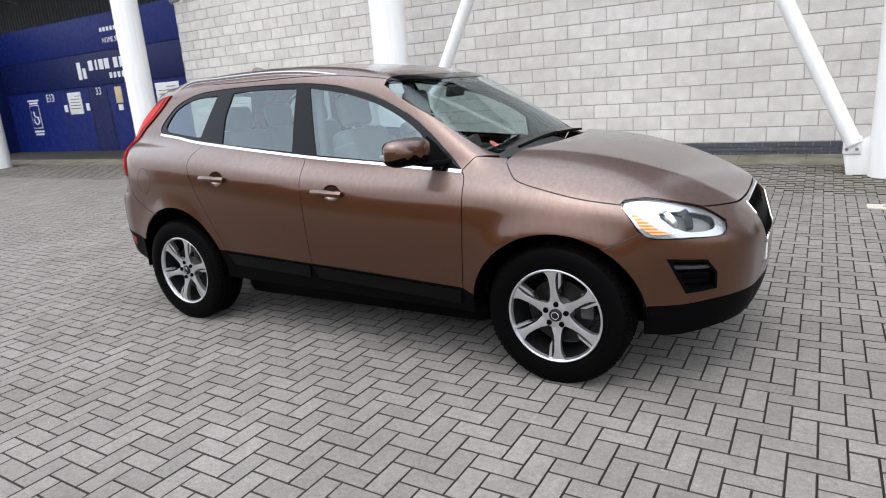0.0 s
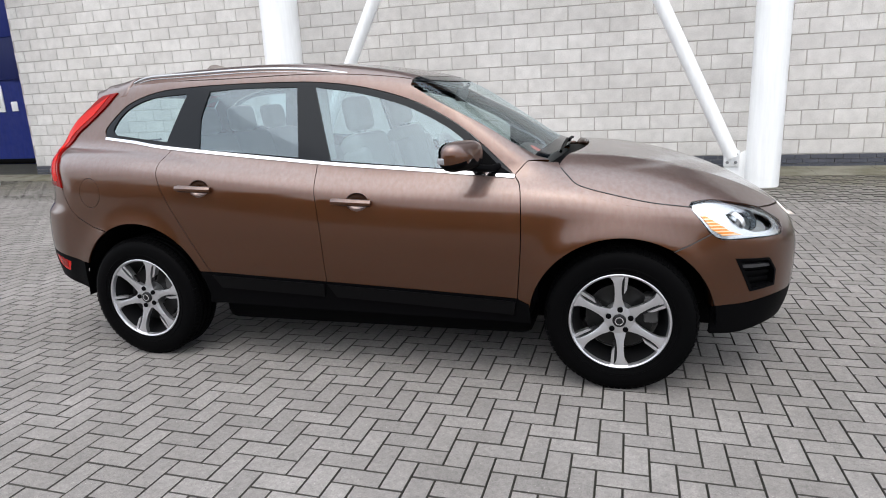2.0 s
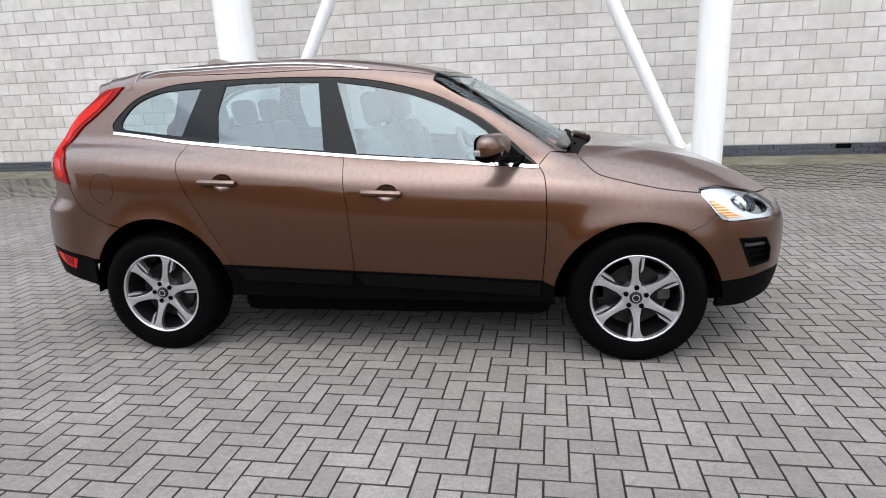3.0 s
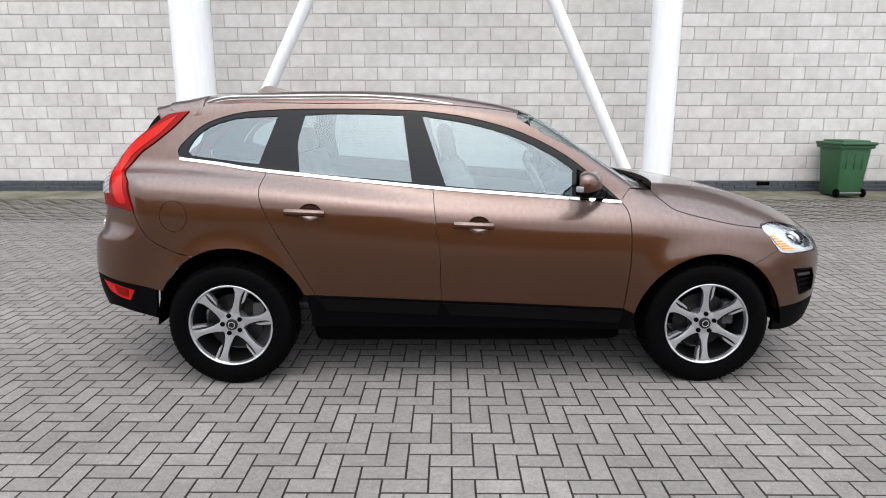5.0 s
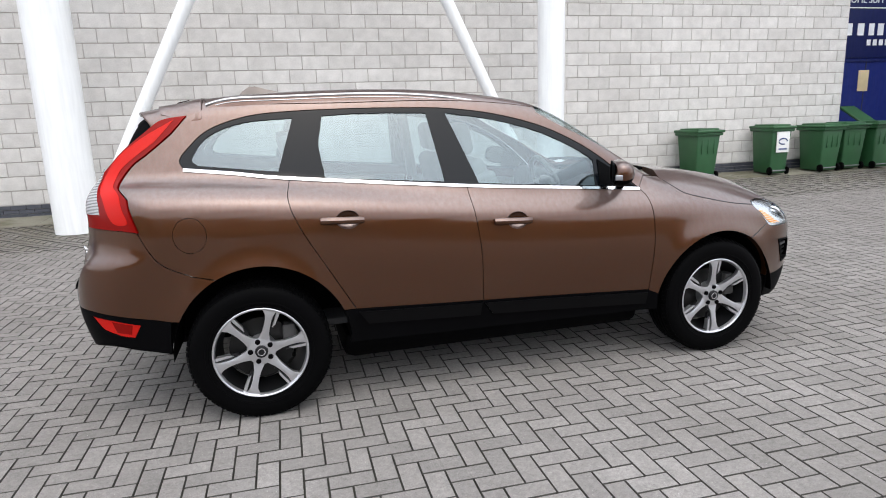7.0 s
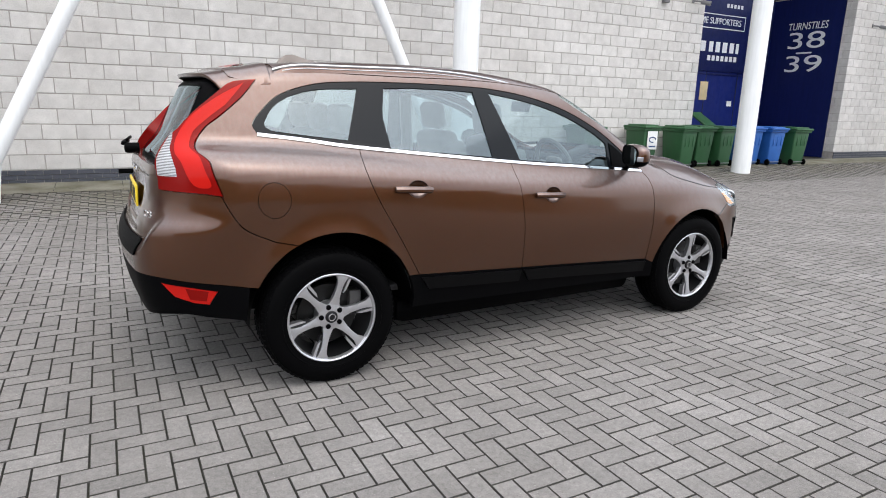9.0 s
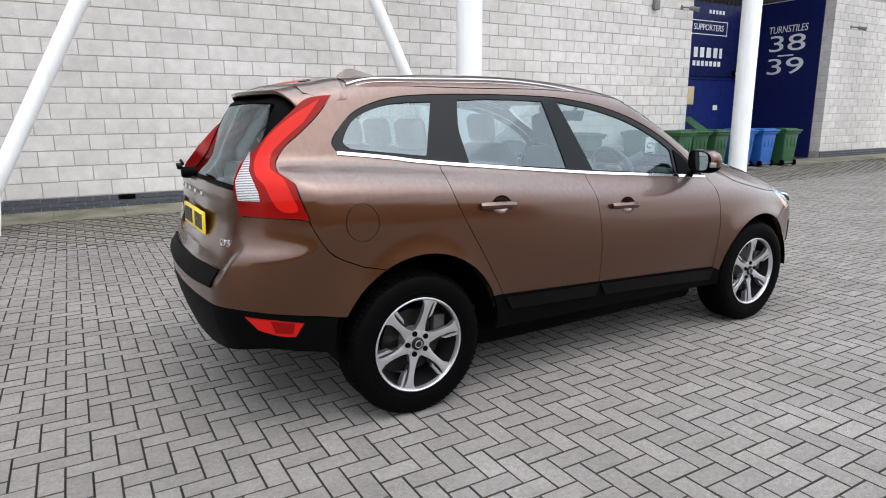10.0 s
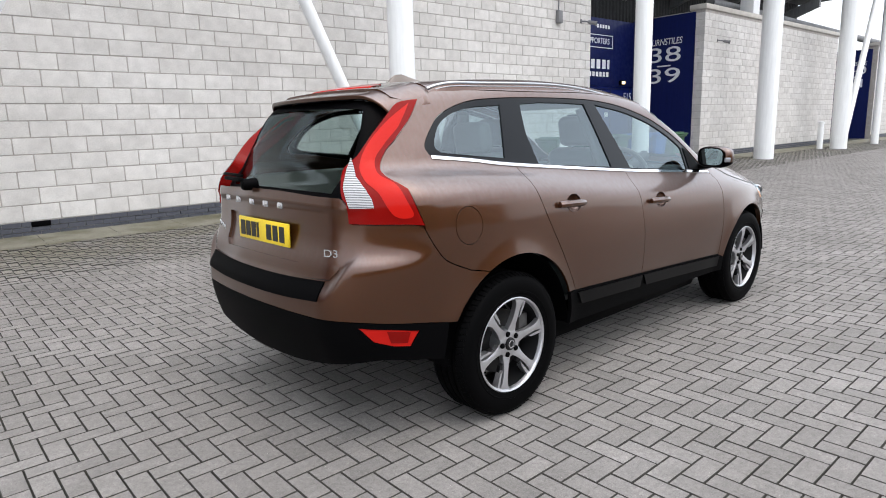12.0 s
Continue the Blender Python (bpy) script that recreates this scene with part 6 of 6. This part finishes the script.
def paver_mesh(name, verts, faces):
    """Block tops in the paver's own material, their chamfers dirty."""
    me = quads(name, verts, faces, PAVER)
    me.materials.append(EDGE)
    idx = np.tile(np.array([1] * 8 + [0], dtype=np.int32), len(faces) // 9)
    me.polygons.foreach_set("material_index", idx)
    return me


pave = tagged(new("pavement"), "grey concrete block paving laid in herringbone, dark joints", "pavement", kind="structure")
hb = [[], []]
for k, (w, h) in enumerate(((2, 1), (1, 2))):
    vv, ff = [], []
    paver_box(GAPW / 2, GAPW / 2, w * MODULE - GAPW / 2, h * MODULE - GAPW / 2, 0, vv, ff, True)
    hb[k] = paver_mesh("paving_block", vv, ff)
near_v, near_f, far_v, far_f = [], [], [], []
singles = 0
for m in range(-130, 420):
    for n in range(-420, 420):
        for k in range(2):
            bx, by = (n + 2 * m, -n + 2 * m) if k == 0 else (n + 2 * m - 1, -n + 2 * m - 1)
            w, h = (2, 1) if k == 0 else (1, 2)
            x, y = PX + bx * MODULE, PY + by * MODULE
            if not (-26 < x < 34 and -8.2 < y < 10.3):
                continue
            z = ground_height(y + .05)
            if y < .6 and (x < -12 or x > 8):
                continue
            if -13 < x < 9.5 and y < 8.2:
                if 1.35 < y < 2.45 and -4.4 < x < .45 and singles < 300:
                    singles += 1
                    part("paving_block", hb[k], None, pave, at=pose(x, y, z + rng.uniform(-.001, .001)))
                else:
                    paver_box(x + GAPW / 2, y + GAPW / 2, x + w * MODULE - GAPW / 2, y + h * MODULE - GAPW / 2, z, near_v, near_f, True)
            else:
                g = GAPW * .5
                paver_box(x + g, y + g, x + w * MODULE - g, y + h * MODULE - g, z, far_v, far_f, True)
tagged(part("paving_field", paver_mesh("paving_field", near_v, near_f), None, pave), kind="stuff")
tagged(part("paving_far", paver_mesh("paving_far", far_v, far_f), None, pave), kind="stuff")
ov, of = [], []
for x0, x1, y0, y1 in ((-600, 600, -600, -8.0), (-600, -25.8, -8.0, 8.2), (33.9, 600, -8.0, 8.2), (-25.8, -11.8, -8.0, .75), (7.9, 33.9, -8.0, .75)):
    i = len(ov)
    ov += [(x0, y0, -.0065), (x1, y0, -.0065), (x1, y1, -.0065), (x0, y1, -.0065)]
    of.append((i, i + 1, i + 2, i + 3))
tagged(part("pavement_open", quads("pavement_open", ov, of, PAVER), None), "grey concrete paving reaching away from the building", "pavement", kind="structure")

# concrete margin along the wall's foot
mv, mf = [], []
for k in range(120):
    x0 = -46 + .9 * k
    i = len(mv)
    for x in (x0 + .004, x0 + .896):
        for y in (10.02, 10.868):
            mv.append((x, y, ground_height(y) + .004))
    mf.append((i, i + 2, i + 3, i + 1))
tagged(part("margin_slabs", quads("margin_slabs", mv, mf, MARGIN), None), "pale mossy concrete slabs along the wall foot", "pavement", kind="structure")

# ---- blocks of the walls ----
BL, JW = .45, .010
block_mesh = {}


def block_piece(l, h):
    """A split-faced block: proud face with rough, slightly bellied front."""
    key = round(l, 3), round(h, 3)
    if key not in block_mesh:
        v = [(0, 0, 0), (l, 0, 0), (l, 0, h), (0, 0, h)]
        c = .004
        v += [(c, -.014, c), (l - c, -.014, c), (l - c, -.014, h - c), (c, -.014, h - c)]
        v += [(l * .5, -.018, h * .5)]
        f = [(0, 1, 5, 4), (1, 2, 6, 5), (2, 3, 7, 6), (3, 0, 4, 7), (4, 5, 8), (5, 6, 8), (6, 7, 8), (7, 4, 8)]
        block_mesh[key] = quads("block", v, f, BLOCK)
    return block_mesh[key]


def block_wall(owner, x0, x1, y, z0, z1, phase, near=None):
    """Courses in stretcher bond; near: a stretch whose blocks are pieces of their own."""
    verts, faces, made = [], [], 0
    j = 0
    while z0 + (j + 1) * COURSE <= z1 + .02:
        z = z0 + j * COURSE
        x = phase + (BL / 2 if j % 2 else 0)
        x -= math.ceil((x - x0) / BL) * BL
        while x < x1:
            a, b = max(x, x0) + JW / 2, min(x + BL, x1) - JW / 2
            if b - a > .04:
                l, h = b - a, COURSE - JW
                me = block_piece(l, h)
                dy = rng.uniform(-.003, .003)
                if near and near[0] < a < near[1] and near[2] < z < near[3] and made < 300:
                    made += 1
                    part("block", me, None, owner, at=pose(a, y + .018 + dy, z + JW / 2))
                else:
                    i = len(verts)
                    verts += [(vx.co.x + a, vx.co.y + y + .018 + dy, vx.co.z + z + JW / 2) for vx in me.vertices]
                    faces += [tuple(i + q for q in p.vertices) for p in me.polygons]
            x += BL
        j += 1
    tagged(part("blockwork", quads("blockwork", verts, faces, BLOCK), None, owner), kind="stuff")


block_wall(wall_main, X_LEFT, X_RIGHT, WALL, SKIRT, TOP_MAIN, -4.71, (-7.2, .5, .3, 4.2))
block_wall(wall_east, X_PIER, 27.5, WALL, SKIRT, TOP_PIER, -4.71)
block_wall(wall_far, 33.8, 47.9, WALL, SKIRT, TOP_PIER, -4.71)
block_wall(wall_west, -46, -28.9, WALL, SKIRT, TOP_MAIN, -4.71)
# the lower wall's end, seen past the corner
ev, ef = [], []
for j in range(20):
    for y0, y1 in (((WALL - .0, 11.19),) if j % 2 else ((WALL, 11.08), (11.08, 11.19))):
        i = len(ev)
        z = SKIRT + j * COURSE
        ev += [(X_PIER - .02, y0 + .005, z + .005), (X_PIER - .02, y1 - .005, z + .005), (X_PIER - .02, y1 - .005, z + COURSE - .005), (X_PIER - .02, y0 + .005, z + COURSE - .005)]
        ev += [(X_PIER + .03, y, zz) for _, y, zz in ev[i:i + 4]]
        ef += [(i + 3, i + 2, i + 1, i)] + [(i + a, i + b, i + b + 4, i + a + 4) for a, b in ((0, 1), (1, 2), (2, 3), (3, 0))]
tagged(part("end_blocks", quads("end_blocks", ev, ef, BLOCK), None, wall_east), kind="stuff")
# dark brick skirting
kv, kf = [], []
for xa, xb in ((X_LEFT, X_RIGHT), (X_PIER, 27.5), (33.8, 47.9), (-46, -28.9)):
    for j in range(3):
        z = .118 + j * .0705
        x = xa - (.1125 if j % 2 else 0)
        while x < xb:
            a, b = max(x, xa) + .004, min(x + .225, xb) - .004
            if b - a > .02:
                i = len(kv)
                kv += [(a, WALL - .012, z), (b, WALL - .012, z), (b, WALL - .012, z + .0625), (a, WALL - .012, z + .0625)]
                kv += [(px, WALL + .03, pz) for px, _, pz in kv[i:i + 4]]
                kf += [(i, i + 1, i + 2, i + 3)] + [(i + q, i + q + 4, i + (q + 1) % 4 + 4, i + (q + 1) % 4) for q in range(4)]
            x += .225
tagged(part("baseboard", quads("baseboard", kv, kf, BLUEBRICK), None), "dark blue engineering brick skirting under the block wall", "skirting", kind="structure")
